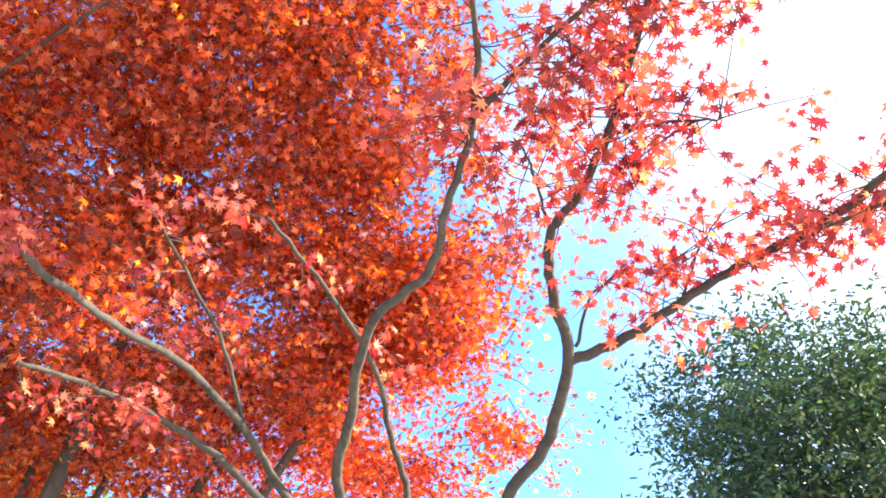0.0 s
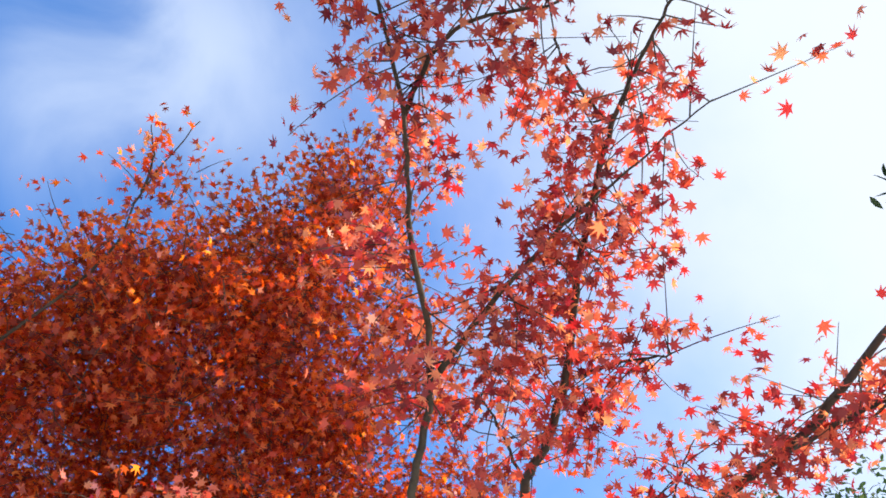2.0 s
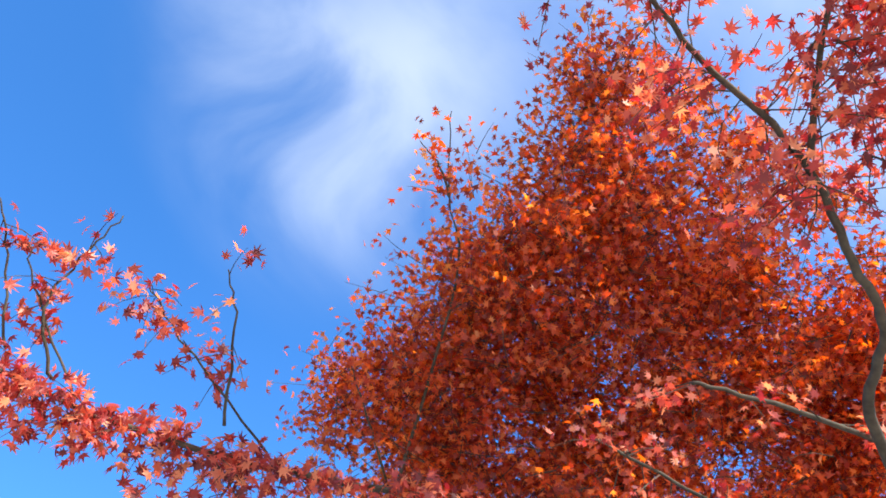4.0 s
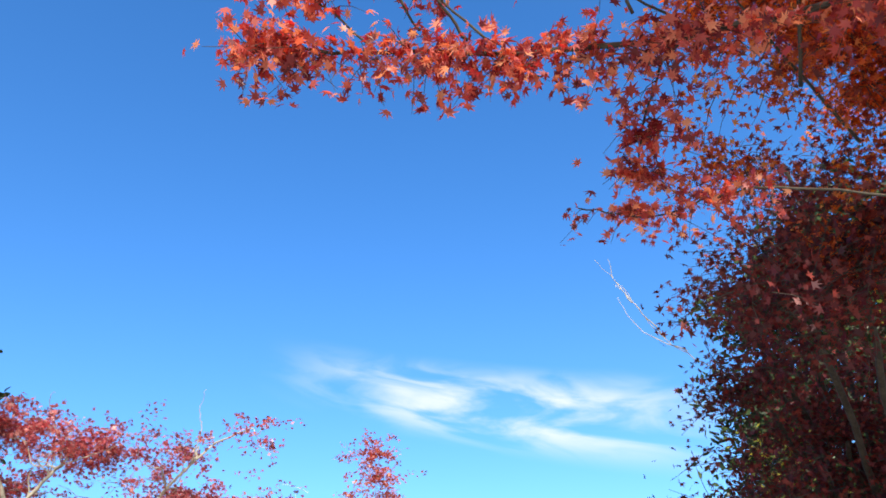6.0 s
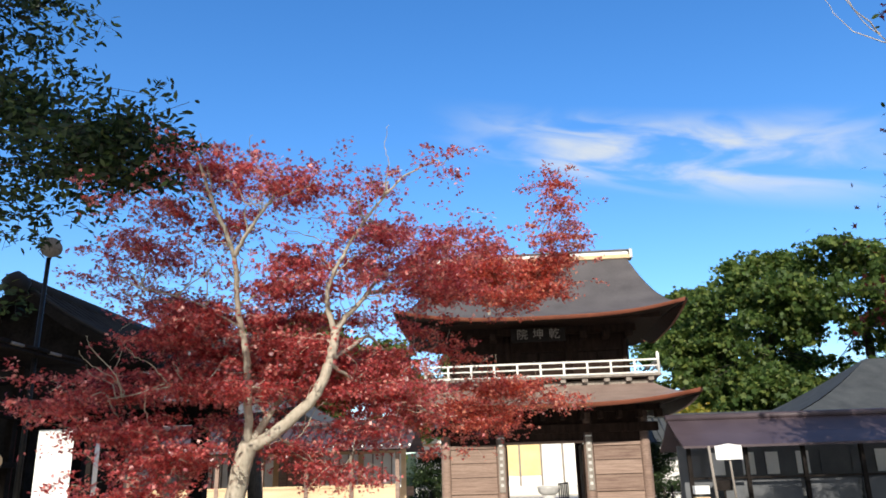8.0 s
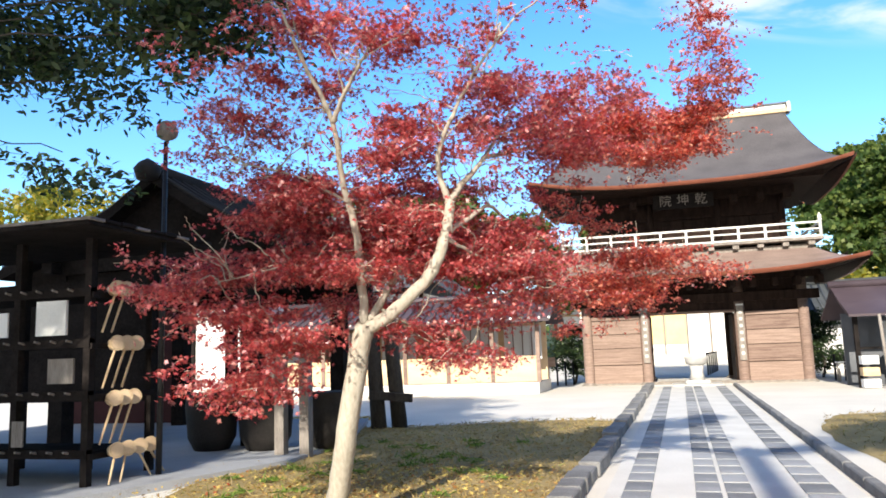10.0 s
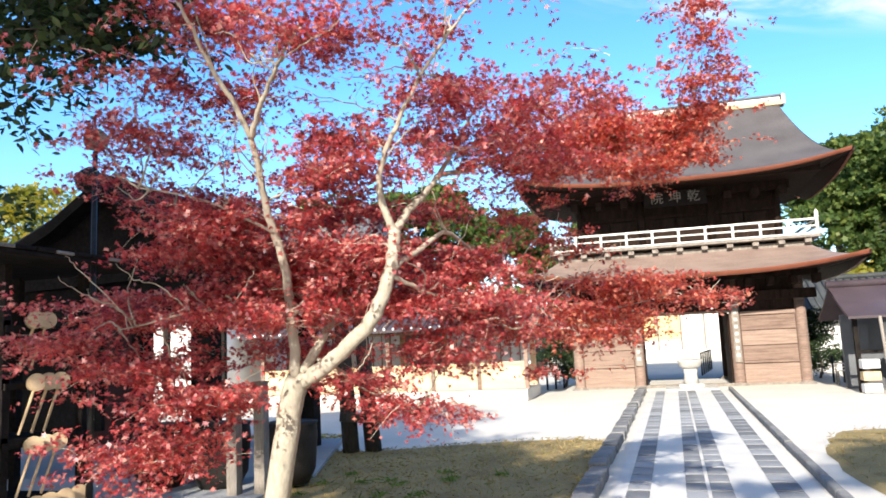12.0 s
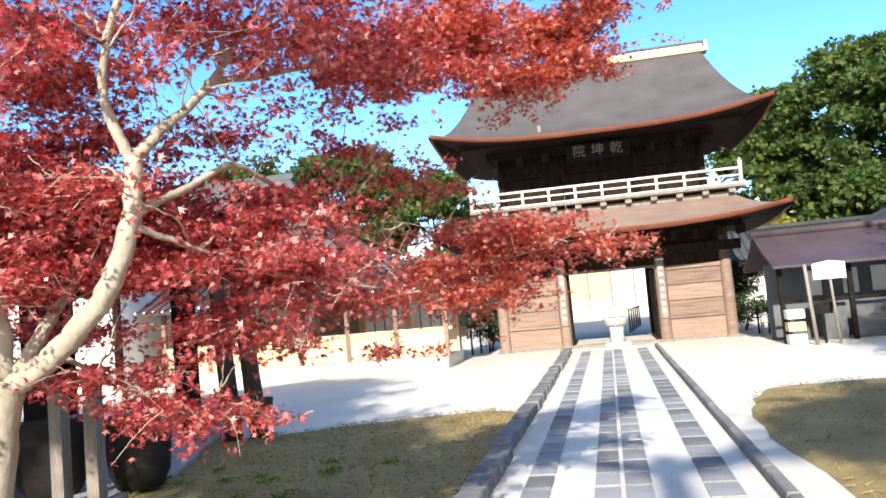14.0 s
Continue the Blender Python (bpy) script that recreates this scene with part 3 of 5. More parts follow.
gate = thing("temple_gate", "two-storeyed dark timber temple gate with white balcony rail", "gate", at=(0, GC, 0))
PX = (-3.42, -1.5, 1.5, 3.42)
for y in (25.0, 27.0, 29.0):
    for x in PX:
        if y == 27.0 and abs(x) < 2:
            continue
        # pillars behind the front row are coloured darker for the shade they stand in
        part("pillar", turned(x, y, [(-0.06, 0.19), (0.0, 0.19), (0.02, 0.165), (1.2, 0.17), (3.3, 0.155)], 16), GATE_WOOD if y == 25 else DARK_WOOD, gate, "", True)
        part("pillar_base", turned(x, y, [(-0.1, 0.30), (0.02, 0.28), (0.06, 0.22), (0.09, 0.2)], 16), GREY_WOOD, gate, "turned pillar foot", True)
for sx in (-1, 1):
    # front panels of wide boards
    for k in range(5):
        z0 = 0.06 + [0, 0.62, 0.70, 1.17, 1.64][k]
        z1 = 0.06 + [0.60, 0.70, 1.16, 1.63, 2.10][k]
        if k == 1:
            part("middle_rail", box(sx * 2.46 - 0.8, sx * 2.46 + 0.8, GY - 0.075, GY + 0.05, z0, z1, 0.01), GATE_WOOD, gate)
        else:
            part("board", box(sx * 2.46 - 0.79, sx * 2.46 + 0.79, GY - 0.035 - 0.006 * (k % 2), GY + 0.03, z0 + 0.004, z1 - 0.004, 0.006), GATE_WOOD, gate)
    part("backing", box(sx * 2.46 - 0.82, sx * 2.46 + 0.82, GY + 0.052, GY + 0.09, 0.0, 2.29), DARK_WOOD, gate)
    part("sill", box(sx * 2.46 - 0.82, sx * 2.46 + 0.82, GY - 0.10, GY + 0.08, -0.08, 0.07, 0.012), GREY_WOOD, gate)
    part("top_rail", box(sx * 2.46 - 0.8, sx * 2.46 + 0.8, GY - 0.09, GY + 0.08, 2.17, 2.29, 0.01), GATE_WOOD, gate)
    # wall above the rail is near-black, standing in for the eave's shadow
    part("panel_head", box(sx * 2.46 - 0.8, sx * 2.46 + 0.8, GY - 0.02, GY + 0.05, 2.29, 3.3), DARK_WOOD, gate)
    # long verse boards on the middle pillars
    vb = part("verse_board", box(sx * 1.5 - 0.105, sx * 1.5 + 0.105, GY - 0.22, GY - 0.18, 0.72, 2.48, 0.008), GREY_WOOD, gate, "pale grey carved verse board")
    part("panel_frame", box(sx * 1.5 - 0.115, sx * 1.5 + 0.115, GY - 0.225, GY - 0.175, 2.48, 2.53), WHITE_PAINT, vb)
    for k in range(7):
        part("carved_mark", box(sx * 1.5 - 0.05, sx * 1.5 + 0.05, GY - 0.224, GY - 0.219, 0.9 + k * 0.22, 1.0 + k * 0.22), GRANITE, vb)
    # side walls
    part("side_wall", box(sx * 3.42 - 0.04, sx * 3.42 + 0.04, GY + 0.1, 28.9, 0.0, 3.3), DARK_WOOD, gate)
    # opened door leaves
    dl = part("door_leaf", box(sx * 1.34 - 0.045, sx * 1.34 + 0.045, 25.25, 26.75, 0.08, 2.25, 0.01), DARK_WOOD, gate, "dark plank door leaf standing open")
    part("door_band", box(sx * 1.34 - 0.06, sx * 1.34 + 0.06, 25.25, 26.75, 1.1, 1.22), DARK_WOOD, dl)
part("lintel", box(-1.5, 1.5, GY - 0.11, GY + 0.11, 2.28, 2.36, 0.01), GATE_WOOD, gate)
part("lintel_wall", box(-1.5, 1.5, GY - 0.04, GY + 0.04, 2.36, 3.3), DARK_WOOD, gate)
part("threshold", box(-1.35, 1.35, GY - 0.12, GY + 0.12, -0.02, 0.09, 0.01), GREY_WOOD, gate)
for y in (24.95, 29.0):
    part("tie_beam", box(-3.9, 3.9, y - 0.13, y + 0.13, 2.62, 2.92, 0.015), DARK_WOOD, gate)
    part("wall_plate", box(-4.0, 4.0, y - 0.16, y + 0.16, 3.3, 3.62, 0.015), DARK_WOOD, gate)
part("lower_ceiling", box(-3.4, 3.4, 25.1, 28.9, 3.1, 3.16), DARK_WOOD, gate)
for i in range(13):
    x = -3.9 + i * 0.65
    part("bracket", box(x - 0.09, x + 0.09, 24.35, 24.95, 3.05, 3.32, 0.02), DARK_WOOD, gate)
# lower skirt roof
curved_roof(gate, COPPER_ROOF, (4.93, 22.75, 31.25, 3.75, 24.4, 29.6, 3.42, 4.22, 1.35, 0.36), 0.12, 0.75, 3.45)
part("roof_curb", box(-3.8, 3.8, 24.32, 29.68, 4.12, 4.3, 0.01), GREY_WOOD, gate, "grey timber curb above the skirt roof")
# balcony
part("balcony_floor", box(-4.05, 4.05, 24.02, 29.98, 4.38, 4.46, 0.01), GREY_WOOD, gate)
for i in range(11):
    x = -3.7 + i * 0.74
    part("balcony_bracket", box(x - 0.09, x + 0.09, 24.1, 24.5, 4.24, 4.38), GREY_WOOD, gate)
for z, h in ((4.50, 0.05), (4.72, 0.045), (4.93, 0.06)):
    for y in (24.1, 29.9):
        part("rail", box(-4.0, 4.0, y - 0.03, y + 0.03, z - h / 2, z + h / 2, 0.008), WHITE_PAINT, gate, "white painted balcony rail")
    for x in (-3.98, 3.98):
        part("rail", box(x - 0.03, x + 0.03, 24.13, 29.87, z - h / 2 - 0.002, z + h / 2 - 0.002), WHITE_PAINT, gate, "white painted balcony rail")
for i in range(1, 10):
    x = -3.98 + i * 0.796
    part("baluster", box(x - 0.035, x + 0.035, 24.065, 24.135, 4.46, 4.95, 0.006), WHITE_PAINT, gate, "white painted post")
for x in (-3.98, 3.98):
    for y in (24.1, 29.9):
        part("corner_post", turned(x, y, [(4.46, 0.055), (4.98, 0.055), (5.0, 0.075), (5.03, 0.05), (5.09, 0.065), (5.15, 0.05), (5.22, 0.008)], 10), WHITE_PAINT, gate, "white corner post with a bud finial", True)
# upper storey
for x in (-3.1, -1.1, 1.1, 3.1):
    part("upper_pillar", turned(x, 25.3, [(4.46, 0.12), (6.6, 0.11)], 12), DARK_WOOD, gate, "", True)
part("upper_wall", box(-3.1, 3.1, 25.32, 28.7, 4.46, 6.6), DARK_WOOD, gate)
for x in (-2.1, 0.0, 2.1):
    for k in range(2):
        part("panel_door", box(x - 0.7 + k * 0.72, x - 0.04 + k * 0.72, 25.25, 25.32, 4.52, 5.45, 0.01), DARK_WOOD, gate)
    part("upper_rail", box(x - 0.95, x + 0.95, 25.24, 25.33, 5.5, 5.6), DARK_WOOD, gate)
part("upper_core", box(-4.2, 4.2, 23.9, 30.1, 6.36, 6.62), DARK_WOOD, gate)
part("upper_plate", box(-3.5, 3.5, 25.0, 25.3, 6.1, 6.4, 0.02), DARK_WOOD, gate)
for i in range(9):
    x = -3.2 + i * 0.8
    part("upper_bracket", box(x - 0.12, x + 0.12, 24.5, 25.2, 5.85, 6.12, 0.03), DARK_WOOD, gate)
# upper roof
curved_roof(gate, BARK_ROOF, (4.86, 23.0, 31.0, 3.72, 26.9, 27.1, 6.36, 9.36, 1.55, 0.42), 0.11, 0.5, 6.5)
part("ridge_base", box(-3.85, 3.85, 26.78, 27.22, 9.3, 9.46, 0.02), PALE_WOOD, gate, "pale timber ridge base")
part("ridge", box(-3.8, 3.8, 26.84, 27.16, 9.46, 9.6, 0.02), PLASTER, gate, "white ridge course")
part("ridge_cap", box(-3.95, 3.95, 26.8, 27.2, 9.6, 9.68, 0.02), TILE, gate)
for x in (-3.9, 3.9):
    part("ridge_end", box(x - 0.06, x + 0.06, 26.76, 27.24, 9.3, 9.68, 0.03), CONCRETE, gate, "pale ridge end tile")

part("roof_vent", box(-1.72, -1.62, 23.85, 23.93, 6.6, 6.86, 0.01), GREY_WOOD, gate, "small grey vent on the roof slope")
# name tablet, read from the right
tablet = part("name_tablet", box(-0.95, 0.95, 24.28, 24.34, 5.72, 6.2, 0.01), BLACK_WOOD, gate, "black tablet with three white characters")


def writing(text, x, y, z, size, mat, parent, name="characters"):
    cu = bpy.data.curves.new(name, "FONT")
    cu.body, cu.size, cu.align_x, cu.align_y, cu.extrude = text, size, "CENTER", "CENTER", 0.004
    ob = new(name, cu)
    me = bpy.data.meshes.new_from_object(ob.evaluated_get(bpy.context.evaluated_depsgraph_get()))
    bpy.data.objects.remove(ob)
    bpy.data.curves.remove(cu)
    me.name = name
    me.materials.append(mat)
    out = new(name, me)
    out.matrix_world = pose(x, y, z, 90, 0, 0)
    out.parent = parent
    if parent.parent is None and parent.data is None:
        out.matrix_parent_inverse = Matrix.Translation(parent.location).inverted()
    return out


for ch, x in (("\u9662", -0.56), ("\u5764", 0.0), ("\u4e7e", 0.56)):
    writing(ch, x, 24.272, 5.97, 0.40, GREY_WOOD, tablet, "character")

# ---------------------------------------------------------------- buildings beside and behind the gate
def slope_roof(name, parent, mat, x0, x1, ye, yr, yb, ze, zr, thick=0.09, tiles=True):
    """A ridged roof along x: front eave at ye, ridge at yr, back eave at yb."""
    bm = bmesh.new()
    rows = [(ye, ze), ((ye + yr) / 2, (ze + zr) / 2 - 0.05), (yr, zr), ((yb + yr) / 2, (ze + zr) / 2 - 0.05), (yb, ze)]
    vs = [[bm.verts.new((x, y, z + dz)) for y, z in rows for dz in (0, -thick)] for x in (x0, x1)]
    for k in range(4):
        a, b = vs
        bm.faces.new((a[2 * k], b[2 * k], b[2 * k + 2], a[2 * k + 2]))
        bm.faces.new((a[2 * k + 1], a[2 * k + 3], b[2 * k + 3], b[2 * k + 1]))
        for v in vs:
            bm.faces.new((v[2 * k], v[2 * k + 2], v[2 * k + 3], v[2 * k + 1]))
    for k in (0, 8):
        bm.faces.new((vs[0][k], vs[0][k + 1], vs[1][k + 1], vs[1][k]))
    roof = part(name, bm, mat, parent)
    part("ridge_tile", tube([(x0 - 0.05, yr, zr + 0.05), (x1 + 0.05, yr, zr + 0.05)], [0.11, 0.11], 8), mat, roof, "", True)
    if tiles:
        n = int((x1 - x0) / 0.28)
        bm = bmesh.new()
        for i in range(n + 1):
            x = x0 + (x1 - x0) * i / n
            tube([(x, y, z + 0.015) for y, z in rows[:3]], [0.05] * 3, 6, bm)
        tagged(part("tile_corrugation", bm, mat, roof, "", True), kind="stuff")
        for i in range(n + 1):
            x = x0 + (x1 - x0) * i / n
            part("eave_tile", tube([(x, ye - 0.02, ze + 0.015), (x, ye + 0.03, ze + 0.015)], [0.036, 0.036], 8), PLASTER if tiles == "white" else mat, roof)
    return roof


# long open-fronted hall left of the gate
hall = thing("cloister_hall", "long low hall with cream lower wall and grey tiled roof", "building", at=(-9, 21.4, 0))
part("plinth", box(-13.0, -4.55, 21.1, 23.6, 0.0, 0.34, 0.01), CONCRETE, hall, "pale concrete plinth")
for i in range(6):
    x0 = -12.9 + i * 1.39
    part("wall_panel", box(x0 + 0.03, x0 + 1.36, 21.2, 21.26, 0.36, 1.04), CREAM, hall, "cream boarded lower wall")
    part("sill_beam", box(x0, x0 + 1.39, 21.17, 21.29, 1.04, 1.12), PALE_WOOD, hall)
for i in range(7):
    x = -12.9 + i * 1.39
    part("post", box(x - 0.06, x + 0.06, 21.16, 21.28, 0.34, 2.15), GATE_WOOD, hall)
for i in range(6):
    x0 = -12.9 + i * 1.39
    w = part("window_screen", box(x0 + 0.1, x0 + 1.29, 22.6, 22.64, 1.0, 2.05), PLASTER if i % 3 else GATE_WOOD, hall, "white paper screen")
    for k in range(3):
        part("screen_bar", box(x0 + 0.38 + k * 0.3, x0 + 0.41 + k * 0.3, 22.56, 22.6, 1.0, 2.05), GATE_WOOD, w)
part("back_wall", box(-13, -4.6, 23.3, 23.4, 0.34, 2.2), CREAM, hall)
part("eave_beam", box(-13.1, -4.4, 21.14, 21.28, 2.1, 2.24), DARK_WOOD, hall)
slope_roof("tiled_roof", hall, SHED_ROOF, -13.4, -4.1, 20.6, 22.4, 24.2, 2.2, 2.95, tiles="white")

# hall with a broad gabled roof further back
back = thing("back_hall", "large temple hall with a hipped grey roof behind the court", "building", at=(-17, 36, 0))
part("wall", box(-22, -12, 33.5, 39, 0, 4.2), PLASTER, back)
for i in range(6):
    part("post", box(-22.1 + i * 2.0, -21.9 + i * 2.0, 33.42, 33.52, 0, 4.2), DARK_WOOD, back)
bm = bmesh.new()
spec = (6.2, 32.0, 40.4, 2.4, 36.1, 36.3, 4.2, 8.6, 1.35, 0.35)
for side in range(4):
    g = [[bm.verts.new(Vector(roof_point(*spec, u / 10, side, s / 8)) + Vector((-17, 0, 0))) for s in range(9)] for u in range(11)]
    for a, b in zip(g, g[1:]):
        for k in range(8):
            bm.faces.new((a[k], b[k], b[k + 1], a[k + 1]))
bmesh.ops.remove_doubles(bm, verts=bm.verts, dist=0.002)
part("roof", bm, TILE, back, "", True)
part("ridge", box(-19.6, -14.4, 36.0, 36.4, 8.5, 8.85, 0.03), TILE, back)

# ochre hall beyond the gateway
far_hall = thing("main_hall", "ochre-walled main hall beyond the gateway", "building", at=(0, 53, 0))
part("wall", box(-8, 8, 53, 59, 0, 4.6), PLASTER, far_hall)
for x0 in (-3.7, -2.2, -0.7, 0.8, 2.3):
    if x0 in (-2.2, -0.7):
        part("ochre_panel", box(x0 + 0.07, x0 + 1.43, 52.94, 52.99, 1.3, 3.4), OCHRE, far_hall, "ochre wall panel")
    part("post", box(x0 - 0.07, x0 + 0.07, 52.9, 52.99, 0.6, 3.5), GREY_WOOD, far_hall)
part("frieze", box(-7.9, 7.9, 52.9, 52.99, 3.5, 3.62), PALE_WOOD, far_hall)
part("base", box(-8.2, 8.2, 52.4, 52.9, 0, 0.6), CONCRETE, far_hall)
slope_roof("roof", far_hall, TILE, -9, 9, 51.6, 56, 60.4, 4.6, 7.4, tiles=False)

# open shed right of the gate
shed = thing("notice_shed", "low open shed with a brown sheet roof and dark walls", "shed", at=(8, 21.5, 0))
for i in range(7):
    x = 3.98 + i * 1.6
    part("post", box(x - 0.055, x + 0.055, 21.0, 21.11, 0, 1.98), BLACK_WOOD, shed)
    if i < 6:
        part("low_wall", box(x + 0.06 + (0.9 if i == 0 else 0), x + 1.54, 21.4, 21.46, 0, 0.95), GREY_WALL, shed, "dark grey boarded wall")
        part("rail", box(x + 0.06, x + 1.54, 21.03, 21.09, 1.0, 1.06), BLACK_WOOD, shed)
        for k in range(2):
            part("paper_notice", box(x + 0.25 + k * 0.7, x + 0.62 + k * 0.7, 22.4, 22.42, 1.1, 1.75), PLASTER if (i + k) % 3 else GREY_WALL, shed, "white paper notice")
part("back_wall", box(3.95, 13.7, 22.45, 22.55, 0, 2.0), GREY_WALL, shed)
slope_roof("roof", shed, SHED_ROOF, 3.75, 14.2, 20.6, 22.5, 24.2, 1.93, 2.78, 0.07, tiles=False)

big = thing("side_hall", "taller hall with a grey-green hipped roof behind the shed", "building", at=(15, 29, 0))
part("wall", box(11, 21, 27.5, 33, 0, 2.9), PLASTER, big)
bm = bmesh.new()
spec = (7.6, 25.5, 35.0, 2.6, 30.1, 30.4, 2.7, 5.45, 1.2, 0.3)
for side in range(4):
    g = [[bm.verts.new(Vector(roof_point(*spec, u / 10, side, s / 8)) + Vector((16.0, 0, 0))) for s in range(9)] for u in range(11)]
    for a, b in zip(g, g[1:]):
        for k in range(8):
            bm.faces.new((a[k], b[k], b[k + 1], a[k + 1]))
bmesh.ops.remove_doubles(bm, verts=bm.verts, dist=0.002)
part("roof", bm, DARK_TILE, big, "", True)

small = thing("side_house", "small white house with a grey gabled roof behind the gate", "house", at=(6, 33, 0))
part("wall", box(4.2, 10.5, 32, 36, 0, 2.2), PLASTER, small)
slope_roof("roof", small, DARK_TILE, 3.6, 11, 31.2, 34, 36.8, 2.2, 3.65, tiles="white")

# white store house at the left edge of the court
store = thing("white_storehouse", "white plastered storehouse with dark posts and a tiled roof", "building", at=(-17, 20, 0))
part("wall", box(-20.5, -13.6, 20.0, 24.5, 0.3, 3.5), PLASTER, store)
part("plinth", box(-20.6, -13.5, 19.9, 24.6, 0, 0.45), CONCRETE, store)
for x in (-17.7, -15.5, -13.55):
    part("post", box(x - 0.09, x + 0.09, 19.88, 20.02, 0.3, 3.5), BLACK_WOOD, store)
slope_roof("roof", store, TILE, -21, -13.45, 19.0, 22, 25.2, 3.5, 5.2, tiles=True)

# ---------------------------------------------------------------- washing pavilion at the left
pav = thing("water_pavilion", "dark open timber pavilion with a black tiled gable roof", "pavilion", at=(-9.5, 9, 0))
for x in (-10.1, -6.75):
    for y in (8.5, 11.6):
        part("post", beam((x, y, 0), (x, y, 2.7), 0.26, 0.26), BLACK_WOOD, pav)
for y in (8.5, 11.6):
    part("tie_beam", box(-10.8, -6.1, y - 0.1, y + 0.1, 2.3, 2.72, 0.01), BLACK_WOOD, pav)
for x in (-10.1, -6.75):
    part("cross_beam", box(x - 0.1, x + 0.1, 8.1, 12.4, 2.72, 2.9, 0.01), BLACK_WOOD, pav)
bm = bmesh.new()
# gable towards the court: ridge along y
rows = [(-10.9, 2.7), (-9.75, 3.1), (-8.9, 3.5), (-8.15, 4.0), (-7.4, 3.5), (-6.75, 3.15), (-6.0, 2.85)]
vs = [[bm.verts.new((x, y, z + dz)) for x, z in rows for dz in (0.12, -0.04)] for y in (8.0, 12.6)]
a, b = vs
for k in range(6):
    bm.faces.new((a[2 * k], a[2 * k + 2], b[2 * k + 2], b[2 * k]))
    bm.faces.new((a[2 * k + 1], b[2 * k + 1], b[2 * k + 3], a[2 * k + 3]))
    for v in vs:
        bm.faces.new((v[2 * k], v[2 * k + 2], v[2 * k + 3], v[2 * k + 1]))
for k in (0, 12):
    bm.faces.new((a[k], a[k + 1], b[k + 1], b[k]))
roof = part("roof", bm, BLACK_WOOD, pav, "black tiled roof")
for j in range(18):
    y = 8.08 + j * 0.262
    part("tile_roll", tube([(x, y, z + 0.14) for x, z in rows], [0.045] * 7, 6), CERAMIC, roof, "", True)
part("ridge_tile", tube([(-8.15, 7.95, 4.12), (-8.15, 12.65, 4.12)], [0.14, 0.14], 10), CERAMIC, roof, "", True)
part("ridge_end", turned(-8.15, 7.9, [(3.98, 0.15), (4.14, 0.2), (4.24, 0.12), (4.3, 0.02)], 12), CERAMIC, roof, "", True)
bm = bmesh.new()
f = [bm.verts.new((x, 8.3, z - 0.03)) for x, z in rows]
bm.faces.new(f)
part("gable_board", bm, BLACK_WOOD, pav)

part("side_wall", box(-13.5, -10.25, 11.95, 12.05, 0.1, 2.7), RED_WALL, pav, "dull red boarded wall, shade put into its colour")
# black sheet added behind the rack for the pavilion's dark interior
part("shade_sheet", box(-13.5, -8.3, 8.35, 8.42, 0.75, 2.6), BLACK_WOOD, pav)
part("corner_post", box(-10.35, -10.22, 11.9, 12.1, 0, 2.7), BLACK_WOOD, pav)
part("side_post", box(-9.95, -9.75, 12.9, 13.1, 0, 2.6), BLACK_WOOD, pav)

bm = bmesh.new()
foot = [(-6.42, 4.55), (-5.45, 7.05), (-5.45, 9.0), (-6.6, 12.6), (-13.5, 12.6), (-13.5, 4.55)]
lo, hi = [bm.verts.new((x, y, -0.02)) for x, y in foot], [bm.verts.new((x, y, 0.09)) for x, y in foot]
bm.faces.new(hi)
for i in range(6):
    bm.faces.new((lo[i], lo[(i + 1) % 6], hi[(i + 1) % 6], hi[i]))
structure("pavilion_platform", bm, SLAB, "low weathered stone platform under the pavilion", "platform")

# ladle rack: shelves of bamboo dippers beside the basin
rack = thing("ladle_rack", "black timber rack hung with wooden dippers and white plates", "rack", at=(-7.4, 5.6, 0.09))
for x, y in ((-6.72, 5.15), (-6.78, 6.22), (-7.62, 5.15), (-8.6, 5.15), (-9.6, 5.15), (-7.62, 6.22), (-8.6, 6.22)):
    part("post", beam((x, y, 0.09), (x, y, 2.62), 0.08, 0.08), BLACK_WOOD, rack)
for z in (0.41, 1.0, 1.53, 2.06):
    part("shelf_bar", box(-9.7, -6.68, 5.1, 5.18, z - 0.045, z + 0.045), BLACK_WOOD, rack)
    part("shelf_board", box(-9.7, -6.8, 5.3, 6.1, z - 0.03, z - 0.005), BLACK_WOOD, rack)
    part("end_bar", box(-6.73, -6.66, 5.12, 6.26, z - 0.06, z + 0.0), BLACK_WOOD, rack)
    for i in range(11):
        part("peg", tube([(-6.9 - i * 0.2, 5.1, z + 0.015), (-6.9 - i * 0.2, 5.03, z + 0.03)], [0.014, 0.012], 6), GREY_WOOD, rack, "pale peg end")
roof = part("rack_roof", box(-10.2, -6.3, 4.6, 6.7, 2.66, 2.71, 0.01), BLACK_WOOD, rack, "small weathered board roof")
for k in range(9):
    part("roof_board", box(-10.2, -6.28, 4.6 + k * 0.235, 4.82 + k * 0.235, 2.71, 2.74 + 0.006 * (k % 3), 0.006), GREY_WOOD if k % 3 == 0 else BLACK_WOOD, roof)
part("white_plate", box(-7.32, -6.94, 5.06, 5.09, 1.62, 1.98), WHITE_PAINT, rack, "white board hung on the rack")
part("grey_plate", box(-7.3, -6.98, 5.22, 5.25, 1.12, 1.38), GREY_WOOD, rack, "grey wooden plate on a shelf")
for x, z in ((-7.75, 1.75), (-7.9, 1.2), (-8.1, 1.72), (-8.3, 0.7), (-7.5, 0.62)):
    part("votive_plate", box(x - 0.07, x + 0.07, 5.05, 5.07, z - 0.13, z + 0.13), PLASTER if z > 1.7 else GREY_WOOD, rack, "hung wooden plate")


